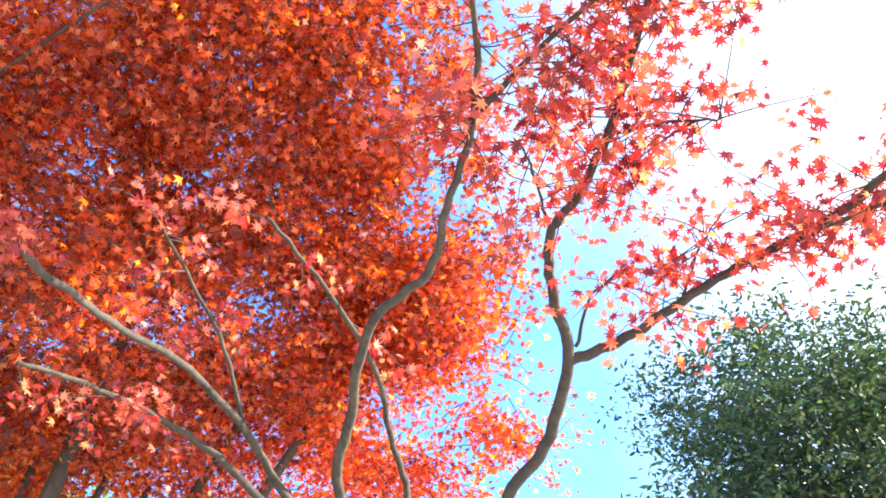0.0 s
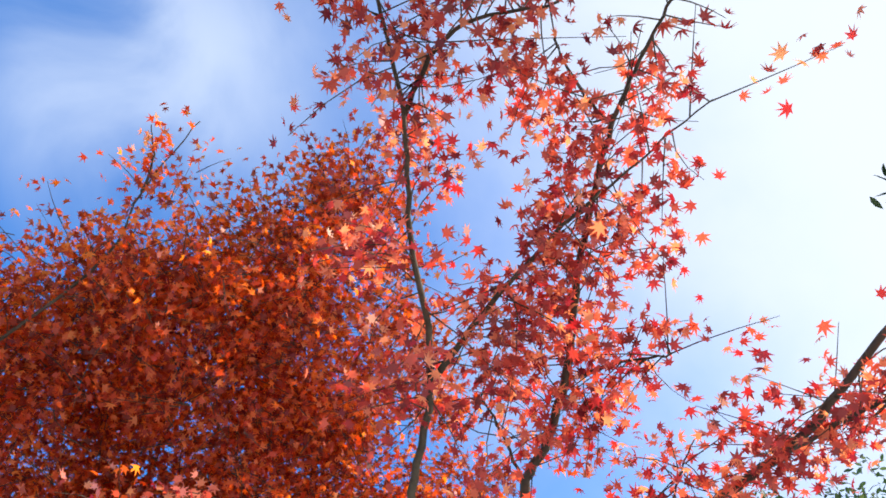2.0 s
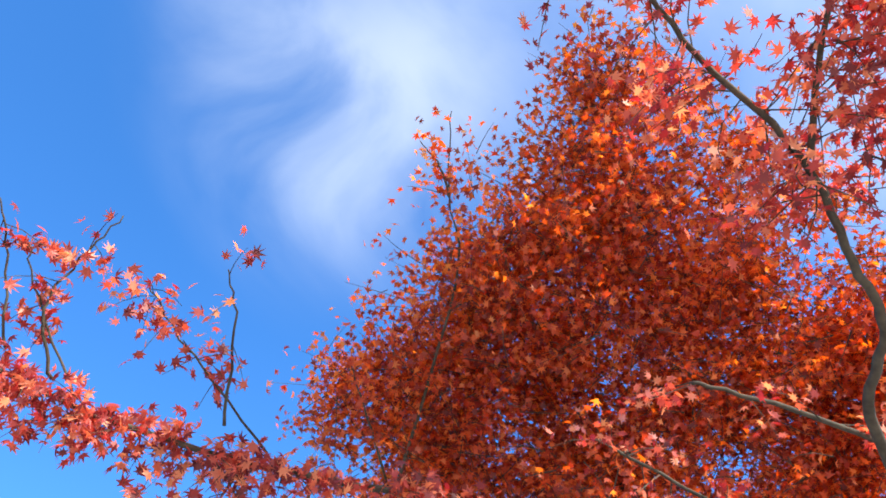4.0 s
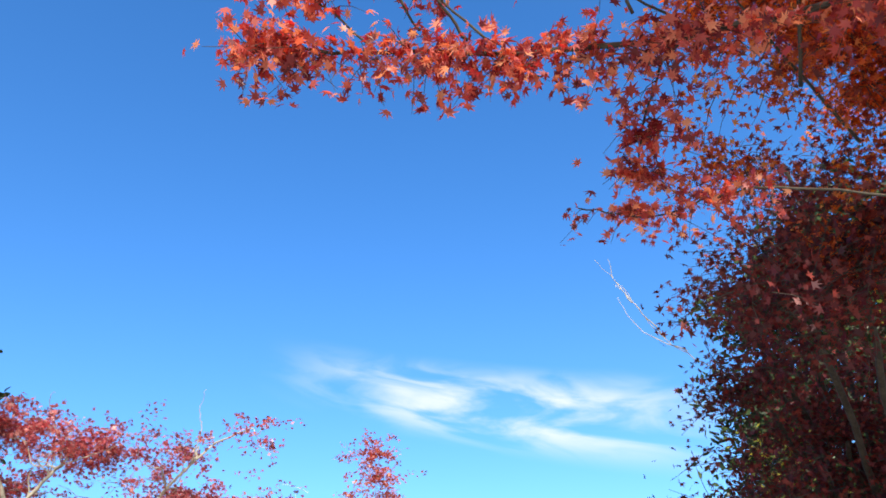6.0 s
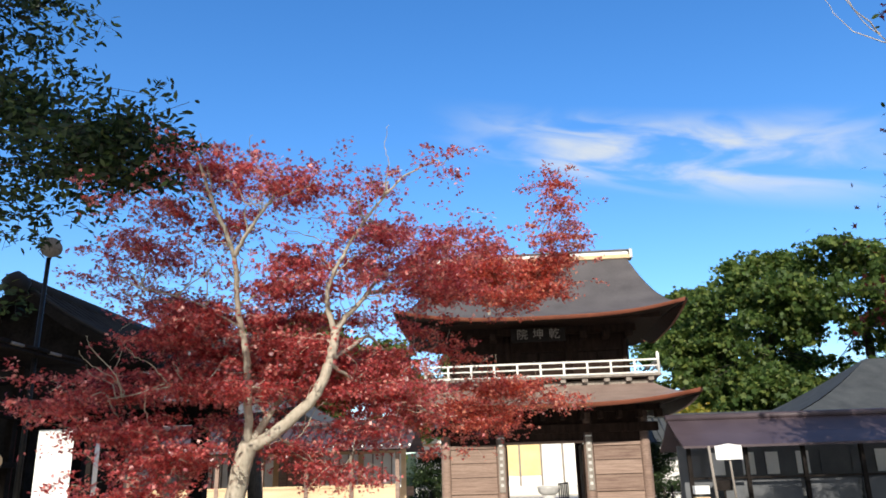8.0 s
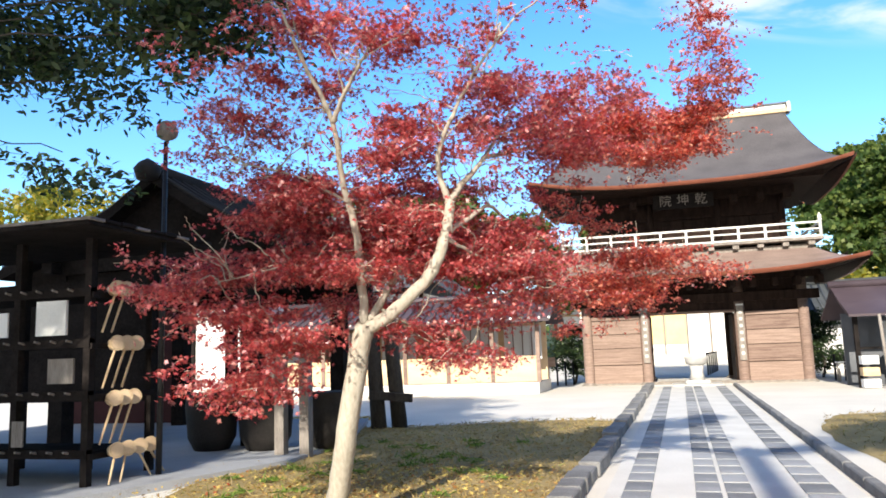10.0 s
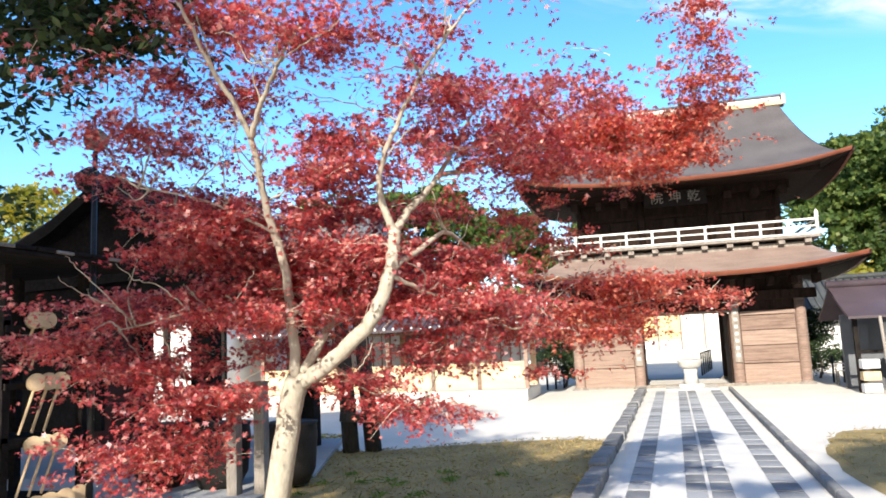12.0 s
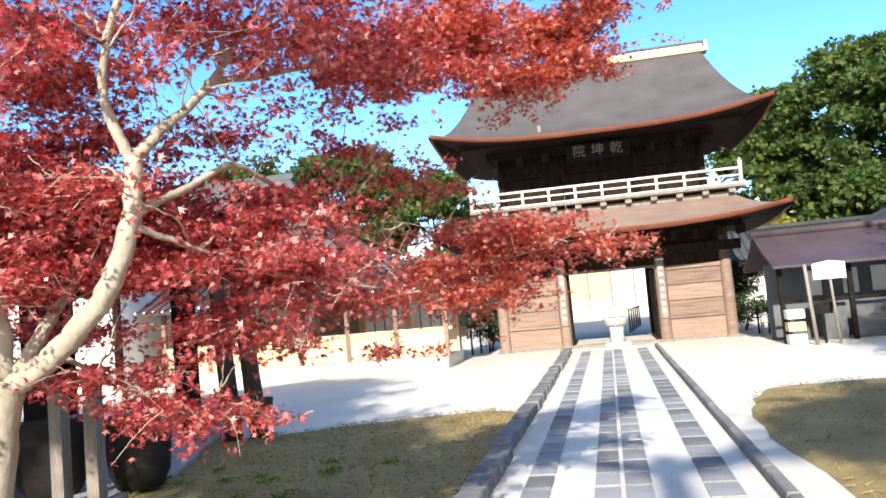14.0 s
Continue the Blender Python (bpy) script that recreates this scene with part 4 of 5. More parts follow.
def dipper(x, y, z, tip):
    d = thing("wooden_dipper", "pale wooden water dipper with a long handle, hung on the rack", "dipper", "dippers on the rack", (x, y, z))
    ax = Vector((0.82, -0.5, 0.12)).normalized()
    o = Vector((x, y, z))
    cup = part("cup", tube([o - ax * 0.05, o + ax * 0.06], [0.070, 0.078], 14), PALE_WOOD, d, "", True)
    part("cup_rim", tube([o + ax * 0.055, o + ax * 0.066], [0.083, 0.083], 14), PALE_WOOD, d)
    part("cup_hollow", tube([o + ax * 0.064, o + ax * 0.069], [0.062, 0.062], 12), CREAM, d, "shaded hollow of the cup")
    part("handle", tube([o - Vector((0, 0, 0.04)), tip], [0.013, 0.011], 6), PALE_WOOD, d)


for z, ys in ((2.10, (5.38, 5.52)), (1.52, (5.40, 5.55, 5.70)), (0.95, (5.38, 5.53, 5.68))):
    for k, y in enumerate(ys):
        dipper(-6.6, y, z, (-6.64, y - 0.14, z - 0.46))
for k, y in enumerate((5.38, 5.55, 5.74, 5.92)):
    dipper(-6.56, y, 0.42, (-6.5, y + (-0.16, -0.16, 0.14, 0.2)[k], 0.10))

for x, y, r, h in ((-7.1, 8.0, 0.36, 0.86), (-6.3, 8.05, 0.38, 0.86), (-5.46, 8.3, 0.34, 0.83)):
    j = thing("water_jar", "large dark glazed water jar", "jar", "jars", (x, y, 0))
    part("body", turned(x, y, [(0.085, r * 0.65), (h * 0.3, r * 0.9), (h * 0.8, r), (h * 0.95, r * 0.97), (h, r * 1.03), (h * 0.99, r * 0.9), (h * 0.85, r * 0.85)], 20), CERAMIC, j, "", True)
    part("water", turned(x, y, [(h * 0.8, r * 0.86), (h * 0.82, r * 0.86)], 20), CERAMIC, j)

for name, x, y, h, lean in (("tree_prop", -5.85, 11.2, 2.2, -0.12), ("tree_prop", -5.5, 11.3, 2.2, -0.18)):
    p = thing(name, "dark round timber prop standing on the lawn", "prop", "props", (x, y, 0))
    part("pole", tube([(x, y, 0), (x + lean, y, h)], [0.14, 0.12], 10), BARK_DARK, p, "", True)
pb = thing("prop_crosspiece", "short dark timber between two props", "timber", at=(-5.6, 11.1, 0.6))
part("bar", beam((-5.95, 11.04, 0.62), (-5.2, 11.1, 0.55), 0.12, 0.14), BARK_DARK, pb)
for x, y, h in ((-5.8, 7.55, 1.3), (-5.5, 7.65, 1.35)):
    p = thing("wooden_post", "short weathered wooden post on the lawn", "post", "posts", (x, y, 0))
    part("shaft", beam((x, y, 0), (x, y, h), 0.13, 0.13), GREY_WOOD, p)
    part("cap", box(x - 0.075, x + 0.075, y - 0.075, y + 0.075, h, h + 0.02), GREY_WOOD, p)
# ---------------------------------------------------------------- in front of and inside the gate
urn = thing("incense_burner", "pale stone incense burner on a pedestal before the gateway", "burner", at=(0, 23.9, 0))
part("step", box(-0.75, 0.75, 23.2, 24.6, 0, 0.07, 0.01), GRANITE, urn)
part("foot", box(-0.36, 0.36, 23.55, 24.25, 0.07, 0.18, 0.02), GRANITE, urn)
part("pedestal", turned(0, 23.9, [(0.18, 0.24), (0.45, 0.19), (0.62, 0.22)], 12), GRANITE, urn, "", True)
part("bowl", turned(0, 23.9, [(0.62, 0.2), (0.70, 0.32), (0.84, 0.35), (0.90, 0.37), (0.86, 0.31), (0.8, 0.28)], 16), GRANITE, urn, "", True)


def stake(x, y, h=0.85):
    s = thing("barrier_post", "thin black iron barrier post", "post", "barrier posts", (x, y, 0))
    part("shaft", turned(x, y, [(0, 0.035), (h, 0.03)], 8), IRON, s, "", True)
    part("knob", turned(x, y, [(h, 0.045), (h + 0.05, 0.045), (h + 0.07, 0.01)], 8), IRON, s, "", True)


for i in range(6):
    stake(0.75 + i * 0.14, 31.5 + i * 1.0)
for x, y in ((4.2, 25.2), (4.45, 25.0), (-4.6, 25.6), (-4.35, 25.9), (-4.1, 26.2)):
    stake(x, y, 0.75)


def notice(x, y, w, z0, z1, lean, label):
    b = thing("notice_board", label, "sign", "notice boards", (x, y, 0))
    part("post", tube([(x + lean, y, 0), (x, y, z1)], [0.035, 0.03], 8), GREY_WOOD, b, "", True)
    bm = bmesh.new()
    pts = [(-w / 2, z0), (w / 2, z0), (w / 2, z1 - 0.06), (0, z1), (-w / 2, z1 - 0.06)]
    fr, bk = [bm.verts.new((x + px, y - 0.05, pz)) for px, pz in pts], [bm.verts.new((x + px, y - 0.02, pz)) for px, pz in pts]
    bm.faces.new(fr)
    bm.faces.new(bk[::-1])
    for i in range(5):
        bm.faces.new((fr[i], bk[i], bk[(i + 1) % 5], fr[(i + 1) % 5]))
    part("board", bm, PLASTER, b, "white painted board")


notice(4.86, 20.15, 0.72, 1.52, 1.95, 0.08, "white notice board with a pointed top on a thin post")
leaning = thing("timber_pole", "pale leaning timber pole in front of the shed", "pole", at=(4.45, 20.2, 0))
part("shaft", tube([(4.45, 20.2, 0), (4.36, 20.2, 1.9)], [0.045, 0.04], 8), GREY_WOOD, leaning, "", True)
low_sign = thing("low_sign", "small dark sign on a short post before the shed", "sign", at=(4.72, 20.45, 0))
part("post", box(4.695, 4.745, 20.45, 20.5, 0, 0.72), BLACK_WOOD, low_sign)
part("board", box(4.5, 4.94, 20.42, 20.446, 0.7, 0.98, 0.008), BLACK_WOOD, low_sign)
rack_low = thing("slatted_bench", "small pale slatted bench by the shed", "bench", at=(4.3, 24.2, 0))
for k in range(3):
    part("slat", box(4.05, 4.65, 24.02 + k * 0.13, 24.12 + k * 0.13, 0.40 + 0.09 * k, 0.43 + 0.09 * k, 0.006), PLASTER, rack_low)
for x in (4.1, 4.6):
    for y, h in ((24.07, 0.40), (24.33, 0.58)):
        part("leg", box(x - 0.02, x + 0.02, y - 0.02, y + 0.02, 0, h), GREY_WOOD, rack_low)
flood = thing("flood_lamp", "small grey floodlight on a short post in the gravel", "lamp", at=(8.4, 18.2, 0))
part("post", turned(8.4, 18.2, [(0, 0.035), (0.75, 0.03)], 8), GREY_WOOD, flood, "", True)
part("head", tube([(8.4, 18.2, 0.76), (8.12, 18.1, 0.9)], [0.07, 0.12], 12), GREY_WOOD, flood, "", True)
pole = thing("lamp_pole", "thin dark pole carrying a small round floodlight", "lamp", at=(-6.45, 5.95, 0))
part("shaft", tube([(-6.45, 5.95, 0.05), (-6.42, 5.95, 3.85)], [0.035, 0.025], 8), IRON, pole, "", True)
part("head", tube([(-6.41, 6.02, 3.97), (-6.39, 5.98, 3.97), (-6.35, 5.86, 3.95)], [0.04, 0.10, 0.12], 16), GREY_WOOD, pole, "grey round lamp head", True)
part("bracket", tube([(-6.42, 5.95, 3.8), (-6.41, 6.0, 3.96)], [0.02, 0.02], 6), IRON, pole)
small_sign = thing("wayside_sign", "small brown wooden sign on a post by the gate", "sign", at=(-4.6, 23.6, 0))
part("post", box(-4.65, -4.58, 23.57, 23.63, 0, 1.0), GREY_WOOD, small_sign)
part("board", box(-4.85, -4.38, 23.52, 23.56, 0.72, 1.02, 0.008), GATE_WOOD, small_sign)
crate = thing("step_crate", "pale wooden step box beside the shed", "box", at=(4.1, 20.9, 0))
for k in range(3):
    part("shelf", box(3.95, 4.35, 20.6, 20.95, 0.02 + k * 0.3, 0.24 + k * 0.3, 0.01), PALE_WOOD if k % 2 else PLASTER, crate)

# ---------------------------------------------------------------- trees
C0 = Vector((-0.75, -2.65, 1.5))


def toward(az, el, d):
    a, e = radians(az), radians(el)
    return C0 + Vector((math.sin(a) * math.cos(e), math.cos(a) * math.cos(e), math.sin(e))) * d


def tree(name, label, group="", at=(0, 0, 0)):
    return thing(name, label, "tree", group, at)


# the near maple, whose limbs reach over the walker
near = tree("maple_tree", "orange-red maple with dark limbs spreading over the path", "maples", (2.9, -2.5, 0))
rng = np.random.default_rng(11)
trunk_top = (2.62, -2.45, 2.35)
part("trunk", tube(*limb([(2.95, -2.5, -0.05), (2.85, -2.48, 0.9), (2.72, -2.45, 1.7), trunk_top], 0.15, 0.10), 10), BARK_MID, near, "", True)
near_lines = [
    ([trunk_top, (2.3, -1.91, 2.86), (1.98, -1.79, 2.98), (1.62, -1.63, 3.05), (1.20, -1.52, 2.95), (0.74, -1.60, 2.74), (0.32, -1.65, 2.62), (-0.06, -1.53, 2.60), (-0.42, -1.45, 2.57), (-0.83, -1.37, 2.61), (-1.05, -1.32, 2.66), (-1.17, -1.31, 2.68)], 0.027, 0.0015),
    ([trunk_top, (1.98, -2.19, 2.72), (1.68, -2.25, 2.88), (1.27, -2.35, 2.98), (1.06, -2.55, 3.03), (0.85, -2.61, 3.10), (0.60, -2.70, 3.26), (0.26, -2.69, 3.47), (-0.05, -2.71, 3.61), (-0.42, -2.67, 3.71)], 0.032, 0.005),
    ([(0.61, -2.71, 3.25), (0.38, -2.98, 3.38), (0.18, -3.24, 3.44)], 0.014, 0.005),
    ([(-0.05, -2.71, 3.61), (-0.26, -2.88, 3.67), (-0.31, -3.17, 3.64)], 0.012, 0.004),
    ([trunk_top, (2.09, -1.84, 2.78), (1.91, -1.57, 2.94), (1.64, -1.32, 2.97), (1.40, -1.13, 2.93)], 0.028, 0.008),
    ([trunk_top, (2.46, -2.40, 2.94), (2.26, -2.33, 3.11), (1.92, -2.28, 3.26), (1.59, -2.06, 3.47), (1.32, -1.89, 3.55)], 0.024, 0.008),
    ([(1.94, -1.77, 3.00), (1.77, -1.69, 3.24), (1.54, -1.54, 3.46), (1.37, -1.45, 3.58)], 0.014, 0.006),
    ([(-0.65, -1.42, 2.61), (-0.73, -1.49, 2.69), (-0.73, -1.57, 2.78), (-0.71, -1.66, 2.86)], 0.005, 0.0015),
    ([(-0.32, -1.51, 2.62), (-0.41, -1.63, 2.81), (-0.47, -1.67, 2.88)], 0.005, 0.0015),
    ([(-0.75, -1.42, 2.63), (-0.86, -1.53, 2.77), (-0.92, -1.58, 2.81)], 0.004, 0.0015),
    ([(-0.83, -1.37, 2.61), (-0.95, -1.41, 2.70), (-1.07, -1.42, 2.76)], 0.004, 0.0015),
    ([(-0.6, -1.42, 2.6), (-0.77, -1.49, 2.74), (-0.82, -1.53, 2.79)], 0.004, 0.0015),
    ([(-0.2, -1.5, 2.62), (-0.47, -1.53, 2.77), (-0.58, -1.55, 2.84)], 0.004, 0.0015),
    ([(-0.15, -1.5, 2.62), (-0.21, -1.40, 2.61), (-0.21, -1.21, 2.55), (-0.19, -1.12, 2.52)], 0.005, 0.002),
    ([(0.95, -0.75, 2.8), (0.44, -0.85, 2.75), (0.21, -0.81, 2.73), (-0.01, -0.78, 2.67), (-0.22, -0.78, 2.69)], 0.006, 0.002),
]
for pts, r0, r1 in near_lines:
    part("limb", tube(*limb(pts, r0 * 0.78, r1, rng=random), 8), BARK_MID, near, "", True)
starts = []
for (pts, r0, r1), n, f in zip(near_lines, (0, 110, 40, 50, 20, 24, 24), (0.5, 0.62, 0.2, 0.1, 0.5, 0.4, 0.4)):
    starts += along(pts, n, rng, f)
lines, spots = sprays(starts[::2], 0.24, 16, rng, 0.3, 0.042, first=0.4)
twig_mesh("twig_growth", lines, 0.003, 0.001, BARK_MID, near)
leaf_mesh("foliage", spots, rng.uniform(0.038, 0.062, len(spots)), MAPLE7, LEAF_SCARLET, near, rng, 0.3, 0.5)
# the long low limb over the path carries smaller leaves
starts = along(near_lines[0][0], 190, rng, 0.5, 0.95)
for k, n in ((7, 4), (8, 3), (9, 3), (10, 8), (11, 7), (12, 12), (13, 34), (14, 40)):
    starts += along(near_lines[k][0], n, rng, 0.3)
lines, spots = sprays(starts, 0.085, 9, rng, 0.6, 0.018, first=0.25)
twig_mesh("twig_growth", lines, 0.0014, 0.0006, BARK_MID, near)
leaf_mesh("foliage", spots, rng.uniform(0.026, 0.044, len(spots)), MAPLE7, LEAF_SCARLET, near, rng, 0.2, 0.5, singles=220)

# the thin-crowned maple with a bare forked limb
slim = tree("maple_tree", "slender maple with a forked dark limb and sparse red leaves", "maples", (2.6, -2.9, 0))
base = (2.45, -2.82, 2.55)
part("trunk", tube(*limb([(2.75, -3.0, -0.05), (2.7, -2.9, 1.0), (2.6, -2.83, 1.9), base], 0.10, 0.06), 10), BARK_DARK, slim, "", True)
slim_lines = [
    ([base, (2.19, -2.83, 2.82), (1.92, -2.96, 2.90), (1.58, -3.03, 3.06), (1.36, -2.97, 3.19), (1.16, -2.95, 3.28), (0.97, -3.04, 3.30), (0.72, -3.11, 3.33), (0.46, -3.17, 3.43), (0.25, -3.23, 3.51), (0.03, -3.30, 3.55), (-0.13, -3.36, 3.54), (-0.32, -3.44, 3.51)], 0.030, 0.004),
    ([(1.58, -3.03, 3.06), (1.53, -3.18, 3.09), (1.36, -3.33, 3.09), (1.15, -3.51, 3.11), (0.92, -3.71, 3.08), (0.70, -3.82, 3.07), (0.4, -4.0, 3.1)], 0.022, 0.010),
    ([(0.78, -3.10, 3.35), (0.72, -3.28, 3.33), (0.66, -3.41, 3.27)], 0.007, 0.003),
    ([(1.54, -3.06, 3.09), (1.39, -3.11, 3.21), (1.27, -3.25, 3.24)], 0.008, 0.003),
    ([(1.15, -2.95, 3.28), (0.99, -2.90, 3.38), (0.86, -2.84, 3.43)], 0.007, 0.003),
    ([(1.0, -3.65, 3.1), (0.81, -3.89, 3.08), (0.68, -3.94, 3.00)], 0.010, 0.005),
    ([(1.29, -3.39, 3.10), (1.13, -3.42, 3.17), (0.95, -3.47, 3.19)], 0.006, 0.002),
    ([(0.03, -3.30, 3.55), (-0.1, -3.2, 3.6), (-0.22, -3.15, 3.62)], 0.005, 0.002),
    ([(0.25, -3.23, 3.51), (0.1, -3.4, 3.5), (-0.05, -3.55, 3.46)], 0.005, 0.002),
]
for pts, r0, r1 in slim_lines:
    part("limb", tube(*limb(pts, r0, r1, rng=random), 8), BARK_DARK, slim, "", True)
starts = []
for (pts, r0, r1), n, f in zip(slim_lines, (120, 70, 40, 14, 26, 30, 26, 14, 14), (0.45, 0.3, 0.2, 0.5, 0.4, 0.2, 0.5, 0.3, 0.3)):
    starts += along(pts, n, rng, f, 0.84 if n == 120 else 1.0)
lines, spots = sprays(starts[::2], 0.25, 14, rng, 0.2, 0.042, first=0.4)
bare, few = sprays(along(slim_lines[0][0], 26, rng, 0.84), 0.17, 2, rng, 0.0, 0.04, first=0.7)
lines, spots = lines + bare, spots + few
twig_mesh("twig_growth", lines, 0.0028, 0.001, BARK_DARK, slim)
leaf_mesh("foliage", spots, rng.uniform(0.038, 0.064, len(spots)), MAPLE7, LEAF_SCARLET, slim, rng, 0.3, 0.5, singles=260)

# the dense orange maple behind them
dense = tree("maple_tree", "dense glowing orange-red maple with several dark stems", "maples", (4.4, 0.6, 0))
BL = []
for az, el, d, r in ((49, 27, 6.4, 0.7), (60, 27, 6.6, 1.1), (74, 25, 6.6, 1.4), (83, 31, 6.0, 1.0), (44, 36, 5.7, 1.2), (56, 37, 5.6, 1.5), (71, 38, 5.6, 1.4), (84, 41, 5.4, 0.95), (48, 47, 5.2, 0.85), (58, 48, 5.2, 1.0), (69, 51, 5.2, 1.0), (78, 53, 5.0, 0.75)):
    p = toward(az, el, d)
    BL.append((p.x, p.y, p.z, r, 0.8))
# ragged spires along the top
for x, y, z in ((1.31, -2.21, 6.38), (1.43, -1.92, 6.28), (1.63, -2.52, 6.25)):
    BL += [(x, y, z - 0.28, 0.16, 1.6), (x + 0.1, y + 0.05, z - 0.55, 0.28, 1.0)]
for az, el in ((58, 24), (63, 24), (66, 23), (72, 30), (52, 30), (80, 34), (46, 40), (62, 44)):
    tip = toward(az, el, 6.0)
    foot = Vector((4.4 + (az - 62) * 0.01, 0.6 - (az - 62) * 0.02, 0))
    part("stem", tube(*limb([foot, foot.lerp(tip, 0.35) + Vector((0.15, 0.1, 0.5)), foot.lerp(tip, 0.7) + Vector((0.1, 0.05, 0.3)), tip], 0.11, 0.02), 8), BARK_DARK, dense, "", True)
starts = np.concatenate((clustered(BL, 230, 6300, rng, 0.18, 0.45, 0.1), in_blobs(BL, 500, rng, 0.0), in_blobs([b for b in BL if b[3] < 0.4], 60, rng, -1)))
lines, spots = sprays(starts, 0.30, 16, rng, 0.25, 0.08)
twig_mesh("twig_growth", lines, 0.004, 0.0012, BARK_MID, dense)
for pts in ([(1.6, 0.2, 4.4), (1.22, -0.89, 5.2), (0.94, -1.17, 5.56), (0.67, -1.51, 5.88)], [(0.94, -1.17, 5.56), (0.8, -1.25, 5.68), (0.61, -1.28, 5.73)], [(2.0, 0.4, 4.2), (1.3, 0.0, 4.7), (0.9, -0.3, 4.75)]):
    part("limb", tube(*limb(pts, 0.012, 0.003), 6), BARK_MID, dense, "", True)
    a_lines, a_spots = sprays(along(pts, 18, rng, 0.3), 0.18, 4, rng, 0.1, 0.04)
    lines, spots = lines + a_lines, spots + a_spots
leaf_mesh("foliage", spots, rng.uniform(0.046, 0.076, len(spots)), MAPLE5, LEAF_ORANGE, dense, rng, 0.45, 0.5)

# the crimson maple on the lawn
red = tree("maple_tree", "crimson maple with a pale forked trunk on the lawn", "maples", (-3.55, 4.2, 0))
red_lines = [
    ([(-3.62, 4.2, -0.05), (-3.5, 4.12, 0.3), (-3.38, 4.04, 0.82), (-3.26, 4.0, 1.35), (-3.2, 4.0, 1.52)], 0.088, 0.074),
    ([(-3.22, 4.0, 1.46), (-2.91, 3.99, 1.65), (-2.66, 3.94, 1.88), (-2.54, 3.93, 2.17), (-2.5, 3.9, 2.37)], 0.056, 0.036),
    ([(-2.5, 3.9, 2.36), (-2.55, 3.82, 2.52), (-2.54, 3.78, 2.7), (-2.40, 3.7, 2.95), (-2.17, 3.6, 3.25), (-1.9, 3.5, 3.5)], 0.028, 0.007),
    ([(-2.5, 3.9, 2.37), (-2.44, 4.03, 2.51), (-2.35, 4.16, 2.66), (-2.26, 4.26, 2.83), (-2.17, 4.34, 3.04), (-2.0, 4.45, 3.35)], 0.030, 0.007),
    ([(-2.31, 4.2, 2.74), (-2.1, 4.55, 2.86), (-1.91, 4.91, 3.0), (-1.54, 5.28, 3.16), (-1.04, 5.64, 3.23), (-0.46, 6.02, 3.4)], 0.018, 0.004),
    ([(-3.22, 4.0, 1.50), (-3.24, 3.92, 2.16), (-3.27, 3.72, 2.58), (-3.24, 3.51, 2.93), (-3.33, 3.23, 3.29), (-3.36, 2.98, 3.55)], 0.038, 0.009),
    ([(-3.24, 3.51, 2.93), (-3.05, 3.31, 3.08), (-2.81, 3.11, 3.25)], 0.022, 0.008),
    ([(-3.2, 4.02, 1.52), (-3.08, 4.1, 1.75), (-3.0, 4.2, 2.0), (-3.2, 4.5, 2.3)], 0.04, 0.012),
    ([(-2.53, 3.92, 2.15), (-2.43, 4.21, 2.29), (-2.33, 4.46, 2.41), (-2.21, 4.87, 2.3), (-1.97, 5.3, 2.09), (-1.5, 5.63, 1.89), (-0.95, 5.89, 1.96)], 0.022, 0.004),
    ([(-3.25, 3.8, 2.4), (-3.6, 3.6, 2.6), (-4.0, 3.5, 2.7)], 0.012, 0.004),
    ([(-2.55, 3.93, 2.1), (-2.4, 4.2, 2.0), (-2.1, 4.7, 1.85), (-1.7, 5.2, 1.75)], 0.018, 0.005),
    ([(-3.12, 4.08, 1.62), (-2.95, 4.2, 1.5), (-2.97, 4.25, 1.46), (-2.55, 4.45, 1.21)], 0.014, 0.004),
    ([(-3.22, 4.0, 1.9), (-3.6, 3.7, 1.95), (-4.2, 3.6, 1.85)], 0.012, 0.004),
]
SET = Vector((0.06, -0.12, 0.03))
red_lines = [([Vector(p) + SET * min(1.0, p[2] + 0.1) for p in pts], r0, r1) for pts, r0, r1 in red_lines]
for i, (pts, r0, r1) in enumerate(red_lines):
    part("limb" if i else "trunk", tube(*limb(pts, r0, r1, wobble=0.006, rng=random), 10), BARK_PALE, red, "", True)
RB = [(-3.3, 3.1, 3.55, 0.55, 0.45), (-3.9, 3.3, 3.0, 0.55, 0.35), (-2.7, 3.25, 3.4, 0.5, 0.45), (-2.1, 3.6, 3.5, 0.45, 0.45), (-1.52, 3.1, 3.46, 0.3, 0.7), (-2.2, 4.3, 3.4, 0.4, 0.5), (-1.97, 4.73, 3.14, 0.42, 0.4), (-1.8, 4.96, 2.96, 0.42, 0.35), (-1.53, 5.27, 3.2, 0.45, 0.4), (-1.2, 5.54, 3.2, 0.42, 0.35), (-0.83, 5.8, 3.34, 0.35, 0.4), (-0.5, 5.95, 3.48, 0.26, 0.6), (-0.27, 5.97, 3.72, 0.16, 1.2), (-0.50, 5.2, 4.10, 0.17, 1.3), (-0.52, 5.3, 3.85, 0.2, 1.0), (-0.55, 5.5, 3.6, 0.2, 0.9), (-1.0, 5.6, 3.0, 0.36, 0.4), (-0.7, 5.9, 3.15, 0.34, 0.4), (-1.3, 5.4, 3.4, 0.4, 0.45), (-0.6, 5.95, 1.98, 0.2, 0.4), (-1.2, 5.7, 2.1, 0.36, 0.35)]
